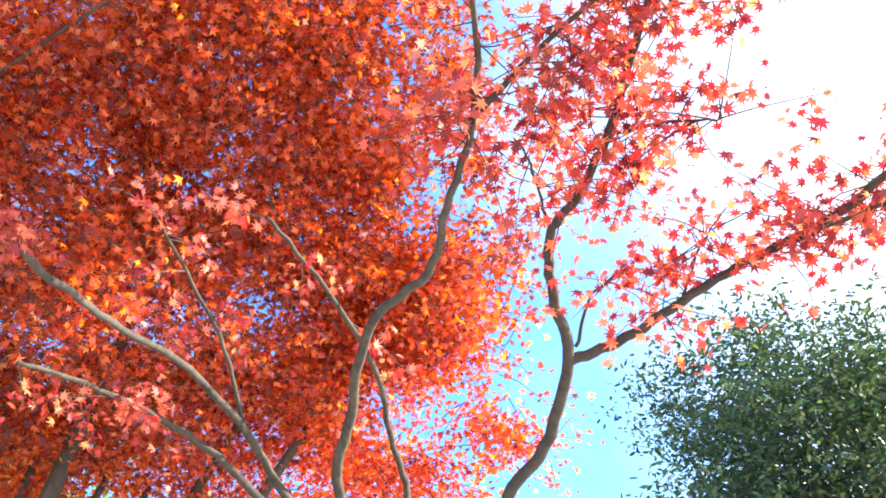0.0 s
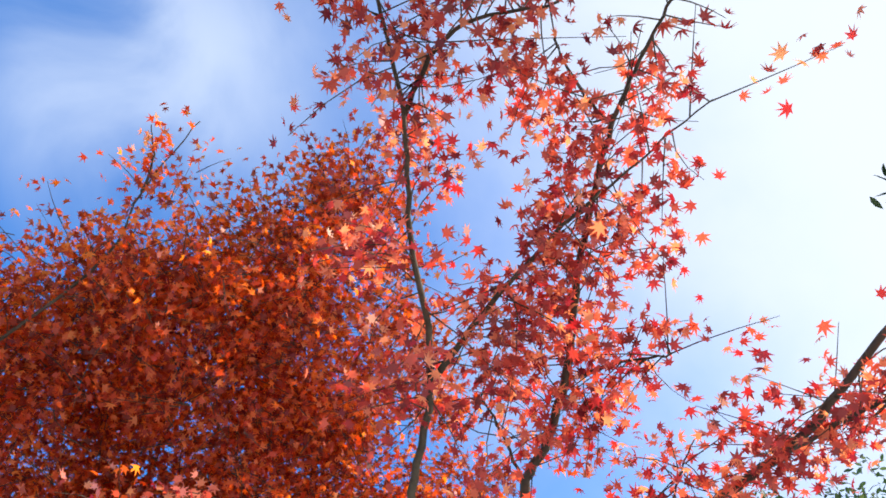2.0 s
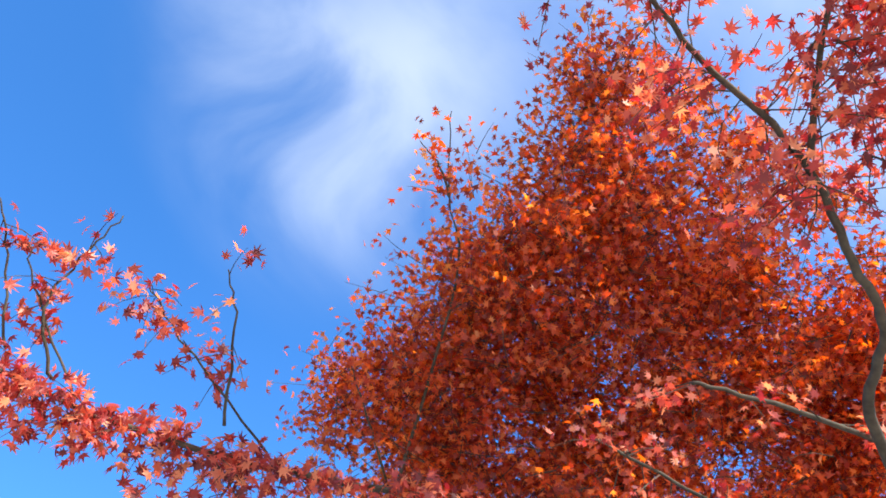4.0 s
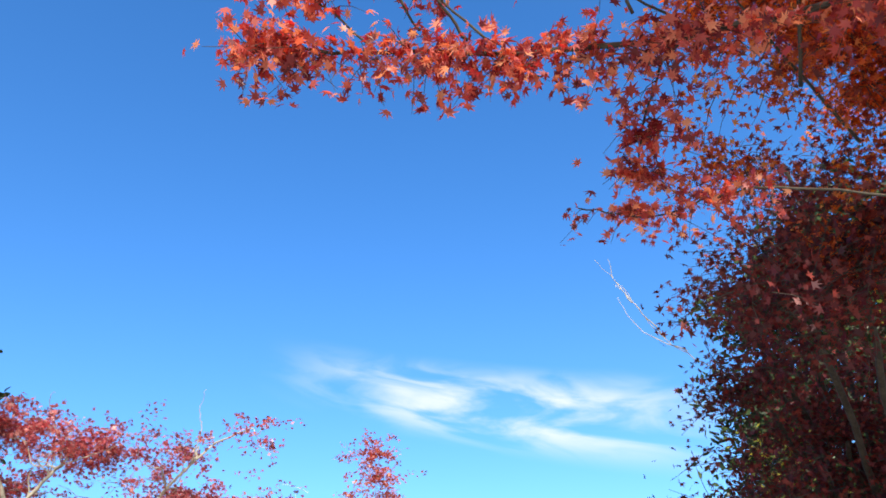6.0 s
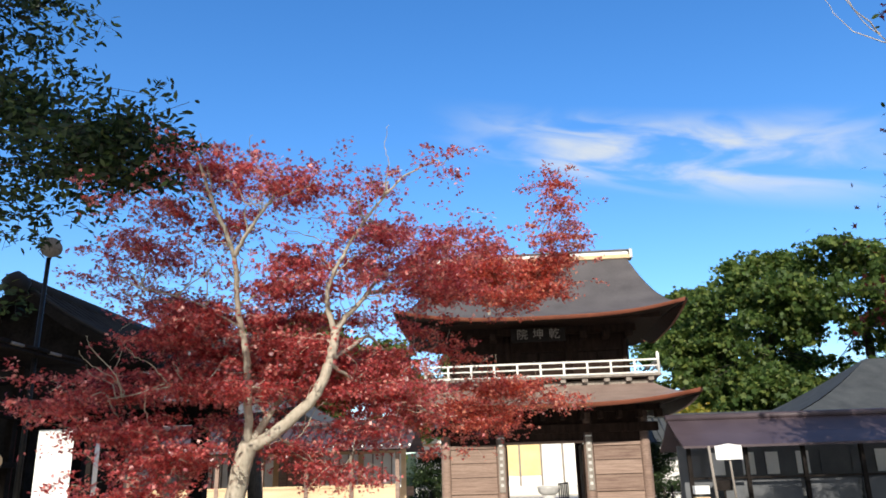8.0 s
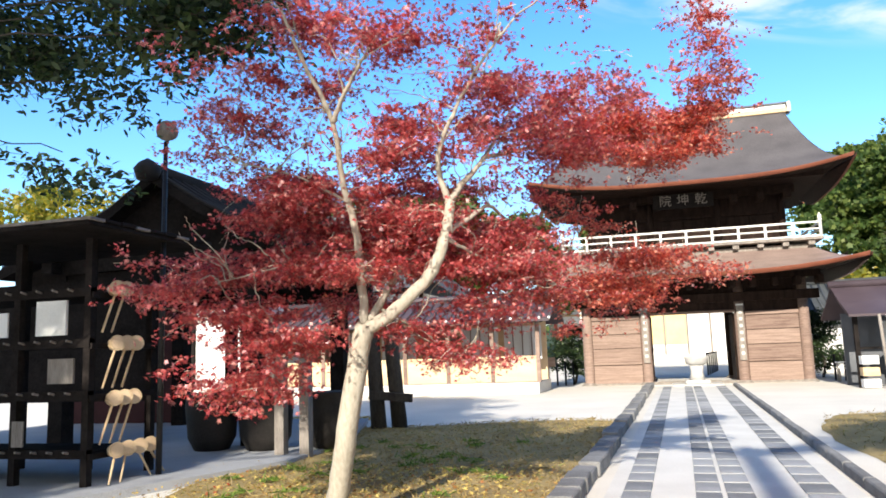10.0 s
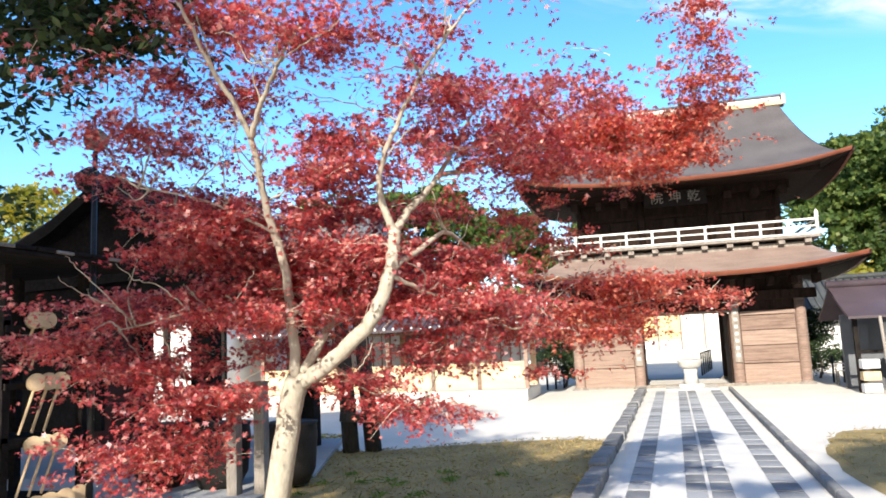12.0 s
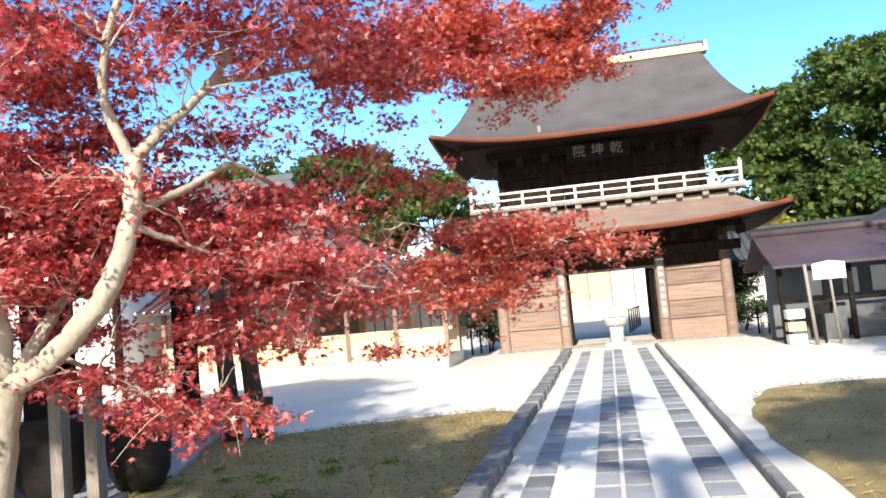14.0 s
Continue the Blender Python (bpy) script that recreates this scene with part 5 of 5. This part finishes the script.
RB += [(-1.3, 3.7, 3.1, 0.3, 0.5), (-3.65, 3.79, 2.52, 0.5, 0.4), (-2.97, 3.89, 2.74, 0.45, 0.4), (-2.94, 4.11, 2.31, 0.45, 0.4), (-3.52, 3.84, 1.97, 0.5, 0.35), (-4.15, 3.51, 2.78, 0.35, 0.35), (-2.0, 5.1, 2.57, 0.35, 0.4), (-2.3, 4.9, 2.3, 0.35, 0.4), (-1.74, 5.6, 2.45, 0.3, 0.4)]
RB += [(-4.1, 3.68, 1.62, 0.5, 0.35), (-4.4, 3.4, 1.8, 0.38, 0.3), (-3.76, 3.7, 1.4, 0.45, 0.4), (-4.05, 3.6, 1.1, 0.4, 0.5), (-3.2, 3.7, 1.9, 0.4, 0.3), (-0.9, 5.85, 1.98, 0.26, 0.4), (-1.3, 5.66, 1.75, 0.36, 0.4), (-1.56, 5.5, 1.88, 0.36, 0.35), (-1.97, 5.0, 1.75, 0.42, 0.35), (-2.2, 4.7, 1.92, 0.42, 0.35), (-2.4, 4.5, 1.65, 0.4, 0.35), (-2.5, 4.2, 1.95, 0.4, 0.35), (-2.75, 4.35, 1.33, 0.34, 0.3), (-2.97, 4.25, 1.46, 0.3, 0.35), (-2.55, 4.45, 1.21, 0.24, 0.3), (-3.0, 4.5, 2.2, 0.5, 0.3), (-3.4, 4.6, 1.7, 0.4, 0.3)]
RB += [(-2.79, 3.66, 2.95, 0.38, 0.5), (-2.6, 3.73, 2.75, 0.32, 0.4), (-2.34, 4.05, 3.0, 0.36, 0.45), (-2.17, 4.39, 2.95, 0.36, 0.4), (-3.74, 3.35, 3.3, 0.4, 0.4), (-3.22, 3.5, 3.2, 0.4, 0.4), (-2.17, 3.85, 3.2, 0.4, 0.4), (-1.74, 4.17, 3.12, 0.38, 0.4), (-3.15, 4.07, 2.1, 0.4, 0.4), (-2.41, 4.54, 1.96, 0.36, 0.35), (-3.76, 3.87, 2.05, 0.42, 0.35), (-2.81, 3.84, 2.3, 0.3, 0.4), (-2.41, 4.39, 2.55, 0.3, 0.4)]
RB = [(x + 0.04, y - 0.04, z + 0.03, r * 1.04, fl * 0.95) for x, y, z, r, fl in RB]
knots = [p for pts, _, _ in red_lines[1:] for p in spline(pts, 4)]
for x, y, z, r, fl in RB:
    c = Vector((x, y, z))
    a = min(knots, key=lambda p: (p - c).length)
    if 0.15 < (a - c).length < 0.75:
        mid = a.lerp(c, 0.5) + Vector((rng.normal(0, 0.06), rng.normal(0, 0.06), 0.08))
        part("branch", tube(*limb([a, mid, c, c + (c - a).normalized() * r * 0.6 + Vector((0, 0, 0.1))], 0.008, 0.002, wobble=0.008), 6), BARK_PALE, red, "", True)
# fine pale branching all through the crown
for pts, r0, r1 in red_lines[2:]:
    for a in along(pts, 9, rng, 0.3):
        d = Vector((rng.normal(0, 0.8), rng.normal(0, 0.8), abs(rng.normal(0.5, 0.35)))).normalized() * rng.uniform(0.3, 0.7)
        side = Vector(rng.normal(0, 0.05, 3))
        part("branch", tube(*limb([a, a + d * 0.4 + side, a + d * 0.75 - side * 0.5, a + d], 0.006, 0.0015, wobble=0.008), 5), BARK_PALE, red, "", True)
RB += [(-1.93, 4.60, 2.74, 0.28, 0.35), (-1.65, 4.50, 2.90, 0.28, 0.35), (-2.11, 4.20, 2.72, 0.28, 0.35), (-1.62, 5.00, 2.70, 0.28, 0.35), (-1.89, 4.10, 2.90, 0.28, 0.35), (-1.35, 5.00, 2.98, 0.28, 0.35), (-3.75, 3.65, 2.35, 0.5, 0.3), (-3.95, 3.95, 2.75, 0.5, 0.3), (-3.5, 4.1, 2.3, 0.5, 0.35), (-2.75, 4.3, 2.0, 0.45, 0.3), (-2.3, 4.5, 2.2, 0.45, 0.3), (-4.4, 3.9, 2.0, 0.45, 0.3), (-2.9, 4.2, 2.6, 0.45, 0.3)]
spur = [b for b in RB if b[0] > -0.8 and b[2] > 3.3]
starts = np.concatenate((clustered(RB, 740, 7400, rng, 0.14, 0.10), in_blobs(RB, 900, rng, -1), in_blobs(spur, 170, rng, -1)))
high = np.clip((starts[:, 2] - 2.6) * 0.65, 0.0, 0.5) * (starts[:, 1] < 4.9)
starts = starts[rng.uniform(0, 1, len(starts)) > high]
lines, spots = sprays(starts, 0.16, 17, rng, 0.25, 0.034, 0.18)
twig_mesh("twig_growth", lines[::2], 0.0024, 0.0008, BARK_PALE, red)
spots = np.array(spots)
# the main limbs stand bare on the side open to the path
open_side = np.array((0.5, -0.866, 0.0))
bare_wood = np.array([p for k, reach in ((0, 40), (1, 17), (2, 26), (3, 26), (5, 40), (6, 12)) for p in spline(red_lines[k][0], 8)[:reach]])
covers = np.zeros(len(spots), bool)
for p in bare_wood:
    d = spots - p
    ahead = d @ open_side
    aside = np.linalg.norm(d - ahead[:, None] * open_side, axis=1)
    covers |= (ahead > -0.03) & (ahead < 1.0) & (aside < 0.075)
spots = spots[~covers | (rng.uniform(0, 1, len(spots)) < 0.12)]
turned_leaf = spots[:, 1] + rng.normal(0, 0.3, len(spots)) > 4.9
for sel, leaf_mat in ((~turned_leaf, LEAF_RED), (turned_leaf, LEAF_TURN)):
    some = spots[sel]
    leaf_mesh("foliage", some, rng.uniform(0.030, 0.052, len(some)), MAPLE5, leaf_mat, red, rng, 0.55, 0.6)


def leafy(name, label, group, foot, blobs, count, size, mat, bark, seed, outline=OVAL, per=10, length=0.5, r0=0.2, spread=0.16, bough=0.5, deep=0.0):
    """A broad tree: trunk, limbs to each part of its crown, twigs and leaves."""
    rng = np.random.default_rng(seed)
    t = tree(name, label, group, (*foot, 0))
    top = Vector((foot[0], foot[1], min(b[2] for b in blobs) + deep))
    part("trunk", tube(*limb([(*foot, -0.05), (foot[0] + 0.1, foot[1], top.z * 0.5), top], r0, r0 * 0.7), 10), bark, t, "", True)
    for x, y, z, r, fl in blobs:
        part("limb", tube(*limb([top - Vector((0, 0, 0.3)), top.lerp(Vector((x, y, z)), 0.5) + Vector((0, 0, 0.2)), (x, y, z + r * 0.3)], r0 * bough, min(0.02, r0 * bough * 0.4), wobble=0.03), 6), bark, t, "", True)
    starts = clustered(blobs, max(8, count // 11), count, rng, 0.22 * sum(b[3] for b in blobs) / len(blobs), 0.5, 0.5)
    lines, spots = sprays(starts, length, per, rng, 0.1, spread)
    twig_mesh("twig_growth", lines, r0 * 0.04, 0.002, bark, t)
    leaf_mesh("foliage", spots, rng.uniform(size * 0.7, size * 1.25, len(spots)), outline, mat, t, rng, 0.3, 0.3)
    return t


leafy("evergreen_tree", "dark evergreen tree with drooping leafy boughs beside the pavilion", "evergreens", (-8.0, 1.6),
      [(-3.8, 2.95, 3.5, 0.36, 0.5), (-3.9, 3.0, 3.9, 0.34, 0.5), (-4.5, 3.05, 3.8, 0.42, 0.55), (-5.15, 3.4, 3.4, 0.34, 0.5), (-5.6, 3.5, 2.95, 0.32, 0.6), (-5.3, 3.1, 4.5, 0.65, 0.6), (-6.2, 3.2, 3.9, 0.8, 0.5), (-6.1, 2.9, 5.3, 1.0, 0.7), (-7.2, 2.8, 4.6, 1.3, 0.7), (-5.1, 2.8, 5.4, 0.6, 0.6), (-6.8, 2.9, 6.4, 1.2, 0.7), (-8.4, 2.4, 7.2, 1.6, 0.7), (-8.6, 1.8, 5.4, 1.4, 0.7), (-10.2, 1.8, 6.6, 1.8, 0.7), (-9.6, 1.4, 4.4, 1.3, 0.6), (-7.6, 1.2, 8.4, 1.5, 0.7)], 6200, 0.078, LEAF_GREEN, BARK_DARK, 21, per=17, length=0.26, spread=0.075, r0=0.07, bough=0.16)
leafy("evergreen_tree", "tall round-crowned green tree against the bright sky", "evergreens", (11.6, -8.6),
      [(11.2, -8.4, 8.2, 2.3, 0.9), (9.9, -7.6, 6.8, 1.5, 0.8), (12.6, -9.6, 8.0, 2.2, 0.8), (10.6, -7.4, 5.0, 1.6, 0.7), (12.0, -11.0, 7.8, 2.4, 0.9)], 4200, 0.125, LEAF_PARK, BARK_DARK, 22, per=14, length=0.5, spread=0.18)
leafy("evergreen_tree", "green broadleaf tree behind the orange maple", "evergreens", (7.2, 7.4),
      [(6.2, 7.0, 7.2, 1.0, 0.9), (6.9, 7.4, 5.6, 1.5, 0.9), (7.0, 7.6, 3.6, 1.6, 0.8), (5.9, 7.5, 6.0, 0.6, 0.6), (6.0, 7.9, 4.4, 0.8, 0.7), (5.7, 7.6, 3.4, 0.9, 0.7), (5.6, 7.6, 5.2, 0.55, 0.7)], 3400, 0.13, LEAF_GREEN, BARK_DARK, 23, per=13, length=0.4)
leafy("evergreen_tree", "tall dark evergreen tree at the edge of the court", "evergreens", (11.0, 8.6),
      [(7.6, 8.3, 9.0, 1.3, 0.8), (9.2, 8.2, 8.4, 1.7, 0.8), (11.5, 8.5, 9.0, 2.2, 0.8), (14.2, 9.0, 9.0, 2.4, 0.8), (10.2, 8.5, 5.6, 2.0, 0.8), (13.2, 9.0, 6.0, 2.3, 0.8), (17.0, 9.5, 8.4, 2.4, 0.8)], 1900, 0.24, LEAF_GREEN, BARK_DARK, 32, per=13, length=0.5, spread=0.22)
leafy("autumn_tree", "small tree with thinning yellow leaves", "autumn trees", (5.6, 6.4),
      [(5.0, 6.4, 4.2, 0.6, 0.6), (5.3, 6.2, 3.5, 0.6, 0.6)], 90, 0.10, LEAF_YELLOW, BARK_MID, 24, per=6, r0=0.08)
p = toward(58, 21, 13)
leafy("autumn_tree", "yellow-green tree seen under the orange maple", "autumn trees", (p.x, p.y), [(p.x, p.y, p.z, 1.6, 0.8), (p.x - 1.4, p.y + 1.2, p.z - 0.6, 1.3, 0.8), (p.x + 0.8, p.y - 1.6, p.z - 1.0, 1.3, 0.8)], 500, 0.14, LEAF_YELLOW, BARK_DARK, 31, per=9, r0=0.15)
# shaded foliage under the orange maple, painted dark by its leaf colour
dusk = leafy("maple_tree", "dark red maple at the court's edge, shade painted into its leaves", "maples", (5.6, 6.0),
      [(5.2, 5.8, 2.6, 1.0, 0.6), (4.9, 5.4, 1.9, 0.8, 0.6), (5.9, 6.2, 3.2, 1.0, 0.6), (3.5, 3.4, 3.3, 0.9, 0.7), (4.1, 3.9, 2.6, 0.9, 0.7), (3.0, 3.5, 4.2, 0.5, 0.7), (4.2, 3.6, 4.0, 0.8, 0.7), (2.78, 2.57, 4.90, 0.45, 0.9), (2.71, 2.99, 4.32, 0.45, 0.9), (2.79, 3.25, 3.66, 0.45, 0.9), (2.65, 3.57, 2.99, 0.45, 0.9), (2.40, 3.81, 2.60, 0.45, 0.9), (2.88, 2.09, 5.40, 0.45, 0.9), (1.99, 1.26, 3.81, 0.42, 0.8), (2.54, 0.79, 3.79, 0.42, 0.8), (2.93, 0.48, 3.60, 0.42, 0.8), (2.31, 1.10, 3.65, 0.42, 0.8)], 3000, 0.07, LEAF_SHADED, BARK_DARK, 25, MAPLE5, per=11, length=0.35, r0=0.1, spread=0.1)
for pts in ([(3.2, 3.7, 4.1), (2.75, 3.9, 4.5), (2.35, 3.97, 4.86), (2.0, 3.85, 5.3), (1.7, 3.78, 5.66)], [(2.35, 3.97, 4.86), (2.1, 3.8, 5.05), (1.85, 3.75, 5.35)], [(2.55, 3.93, 4.7), (2.2, 4.1, 5.0), (2.0, 4.1, 5.4)], [(2.05, 3.87, 5.22), (1.95, 3.95, 5.5), (1.9, 3.9, 5.75)]):
    part("bare_shoot", tube(*limb(pts, 0.008, 0.002, wobble=0.01), 6), BARK_PALE, dusk, "thin leafless pale shoot", True)
leafy("garden_bush", "clipped dark green bush beside the gate", "bushes", (-4.15, 27.0), [(-4.2, 27, 0.9, 0.7, 1.0), (-4.15, 27, 1.6, 0.6, 0.9)], 600, 0.10, LEAF_GREEN, BARK_DARK, 26, per=12, length=0.25, r0=0.05, spread=0.1)
leafy("garden_bush", "clipped dark green bush beside the gate", "bushes", (4.25, 27.5), [(4.3, 27.5, 0.9, 0.55, 1.1), (4.25, 27.5, 1.7, 0.5, 1.0)], 600, 0.10, LEAF_GREEN, BARK_DARK, 27, per=12, length=0.25, r0=0.05, spread=0.1)
# trees behind the walker, whose shade lies over the lawns
leafy("evergreen_tree", "tall evergreen tree behind the path", "evergreens", (-10.5, -9.0),
      [(-9.6, -9.0, 9.0, 2.0, 0.7), (-12.0, -8.0, 8.0, 2.2, 0.8), (-10.0, -9.0, 7.0, 1.8, 0.7), (-12.0, -8.5, 10.5, 2.0, 0.7), (-4.9, -9.0, 9.9, 1.1, 0.7), (-4.9, -9.0, 8.7, 0.6, 0.5), (-8.6, -9.0, 7.8, 1.4, 0.7), (-8.8, -9.0, 6.4, 1.4, 0.6), (-9.6, -9.0, 11.6, 2.2, 0.8), (-7.4, -9.0, 10.6, 1.4, 0.8), (-7.6, -9.0, 12.6, 1.6, 0.7), (-11.0, -9.0, 9.8, 1.8, 0.8)], 3600, 0.3, LEAF_GREEN, BARK_DARK, 28, per=14, length=0.6, spread=0.22)
leafy("evergreen_tree", "broad evergreen tree behind the path", "evergreens", (5.0, -9.5),
      [(4.0, -9.2, 3.6, 1.5, 0.6), (6.2, -9.6, 3.8, 1.8, 0.6)], 500, 0.26, LEAF_GREEN, BARK_DARK, 30, per=12, length=0.6, spread=0.22)
leafy("evergreen_tree", "tall evergreen tree behind the path", "evergreens", (-0.5, -12.0),
      [(1.8, -12.4, 11.2, 0.9, 0.5), (3.4, -12.0, 10.6, 1.3, 0.6), (-5.0, -12.0, 11.6, 1.2, 0.5), (4.6, -12.0, 11.6, 1.2, 0.5)], 380, 0.28, LEAF_GREEN, BARK_DARK, 29, per=11, length=0.7, spread=0.25)

# wooded slope behind the precinct
bm = bmesh.new()
n, m = 60, 14
grid = []
for i in range(n + 1):
    a = radians(-62 + 130 * i / n)
    row = []
    for j in range(m + 1):
        d = 50 + j * 9
        h = (2 + 14 * max(0.0, math.sin(a * 1.1 + 0.35))) * min(1.0, j / 6) + noise.noise((i * 0.25, j * 0.4, 2.0)) * 1.6 * min(1, j)
        row.append(bm.verts.new((math.sin(a) * d, math.cos(a) * d, h - 0.3)))
    grid.append(row)
for a, b in zip(grid, grid[1:]):
    for k in range(m):
        bm.faces.new((a[k], b[k], b[k + 1], a[k + 1]))
HILL = surface("wooded_slope", (0.02, 0.03, 0.010), (0.06, 0.08, 0.025), 0.4, 0.95, 0.5, fine=3)
structure("wooded_hill", bm, HILL, "low dark wooded hill behind the temple", "hill", True)
wood = random.Random(5)
HILL_TREES = ((10.5, 48, 6, 4.4), (14.5, 45, 8.5, 5.4), (19.5, 43, 9.5, 5.8), (25, 41, 9.0, 5.8), (30, 38, 8.5, 5), (17, 52, 12, 5), (12, 58, 12.5, 3.0), (-9.5, 46, 6.5, 4.0), (-15, 46, 8.5, 4.4), (-21, 47, 8.5, 4.6), (-27, 45, 6.5, 4.4), (-5, 65, 9, 4.2), (0, 67, 9.5, 4.2), (5, 66, 10, 4.2), (8.0, 40, 2.8, 1.8), (13.5, 41, 4.0, 3.4), (19, 39, 4.2, 3.6), (25, 36.5, 5.0, 4.0), (31, 34, 6.0, 4.6))
for k, (x, y, z, r) in enumerate(HILL_TREES):
    col = LEAF_YELLOW if k == 14 else LEAF_WOOD
    bl = []
    for _ in range(30):
        d = Vector((wood.gauss(0, 1), wood.gauss(-0.2, 1), wood.gauss(0.05, 1))).normalized()
        bl.append((x + d.x * r * 0.72, y + d.y * r * 0.72, z + d.z * r * (0.66 if d.z > 0 else 0.9), r * wood.uniform(0.2, 0.36), 0.75))
    leafy("woodland_tree", "broad lobed green tree on the slope behind the temple", "slope trees", (x, y), bl, 1250, 0.32, col, BARK_DARK, 40 + k, CLUMP, per=11, length=0.5, r0=0.3, spread=0.26, bough=0.12, deep=r * 0.8)
leafy("bamboo_clump", "bright yellow-green trees beyond the court", "slope trees", (-33, 42), [(-33, 42, 4, 3, 1), (-38, 40, 4.5, 3.2, 1), (-28.5, 44, 3.6, 2.6, 1), (-46.8, 44.0, 12.2, 3.0, 0.9), (-42.1, 44.0, 11.8, 3.0, 0.9), (-38.9, 44.0, 10.7, 3.0, 0.9)], 1100, 0.4, LEAF_YELLOW, BARK_MID, 60, CLUMP, per=9, length=0.6, spread=0.4)

# ---------------------------------------------------------------- paving and kerbs, piece by piece
way = structure("paved_way", box(-1.6, 1.0, 24.0, 24.6, -0.02, 0.02), CONCRETE, "pale paved way leading to the gate", "path")
bm = bmesh.new()
ys = [-7.0 + i * 1.0 for i in range(32)]
lft, rgt = [bm.verts.new((path_x(y) - 1.0, y, 0.012)) for y in ys], [bm.verts.new((path_x(y) + 1.12, y, 0.012)) for y in ys]
for i in range(len(ys) - 1):
    bm.faces.new((lft[i], rgt[i], rgt[i + 1], lft[i + 1]))
part("bed", bm, CONCRETE, way, "pale concrete bed")
meshes = {}


def piece(name, w, d, h, mat, x, y, z, turn, parent, key):
    if key not in meshes:
        me = bpy.data.meshes.new(name)
        b = box(-w / 2, w / 2, -d / 2, d / 2, 0, h, min(0.012, h * 0.4))
        bmesh.ops.recalc_face_normals(b, faces=b.faces)
        b.to_mesh(me)
        b.free()
        me.materials.append(mat)
        meshes[key] = me
    ob = new(name, meshes[key])
    ob.parent = parent
    ob.matrix_basis = pose(x, y, z, 0, 0, turn)
    return ob


pr = random.Random(9)
SKEW = -math.degrees(math.atan(0.024))
y = -6.0
while y < 23.4:
    for off, w in ((-0.73, 0.29), (-0.125, 0.26), (0.135, 0.27), (0.80, 0.32)):
        piece("slab", w - 0.045, 0.435, 0.012 + pr.uniform(0, 0.005), SLAB, path_x(y) + off, y + pr.uniform(-0.01, 0.01), 0.013, SKEW + pr.uniform(-0.4, 0.4), way, ("slab", w, pr.randint(0, 2)))
    y += 0.5
kerbs = structure("kerb", box(-1.7, -1.45, 23.4, 24.0, 0, 0.03), KERB, "weathered stone kerb along the paved way", "kerb")
y = -6.5
while y < 23.0:
    d = 0.9
    for k in range(2):
        yy = y + d * (0.25 + 0.5 * k)
        piece("kerb_stone", 0.22, d / 2 - 0.035, 0.15, KERB, path_x(yy) - 1.25 + pr.uniform(-0.025, 0.025), yy, pr.uniform(-0.03, 0.01), SKEW + pr.uniform(-3, 3), kerbs, ("kl", pr.randint(0, 2)))
    piece("kerb_stone", 0.10, d - 0.03, 0.11, KERB, path_x(y + d / 2) + 1.22, y + d / 2, pr.uniform(-0.012, 0.0), SKEW, kerbs, ("kr", pr.randint(0, 2)))
    y += d
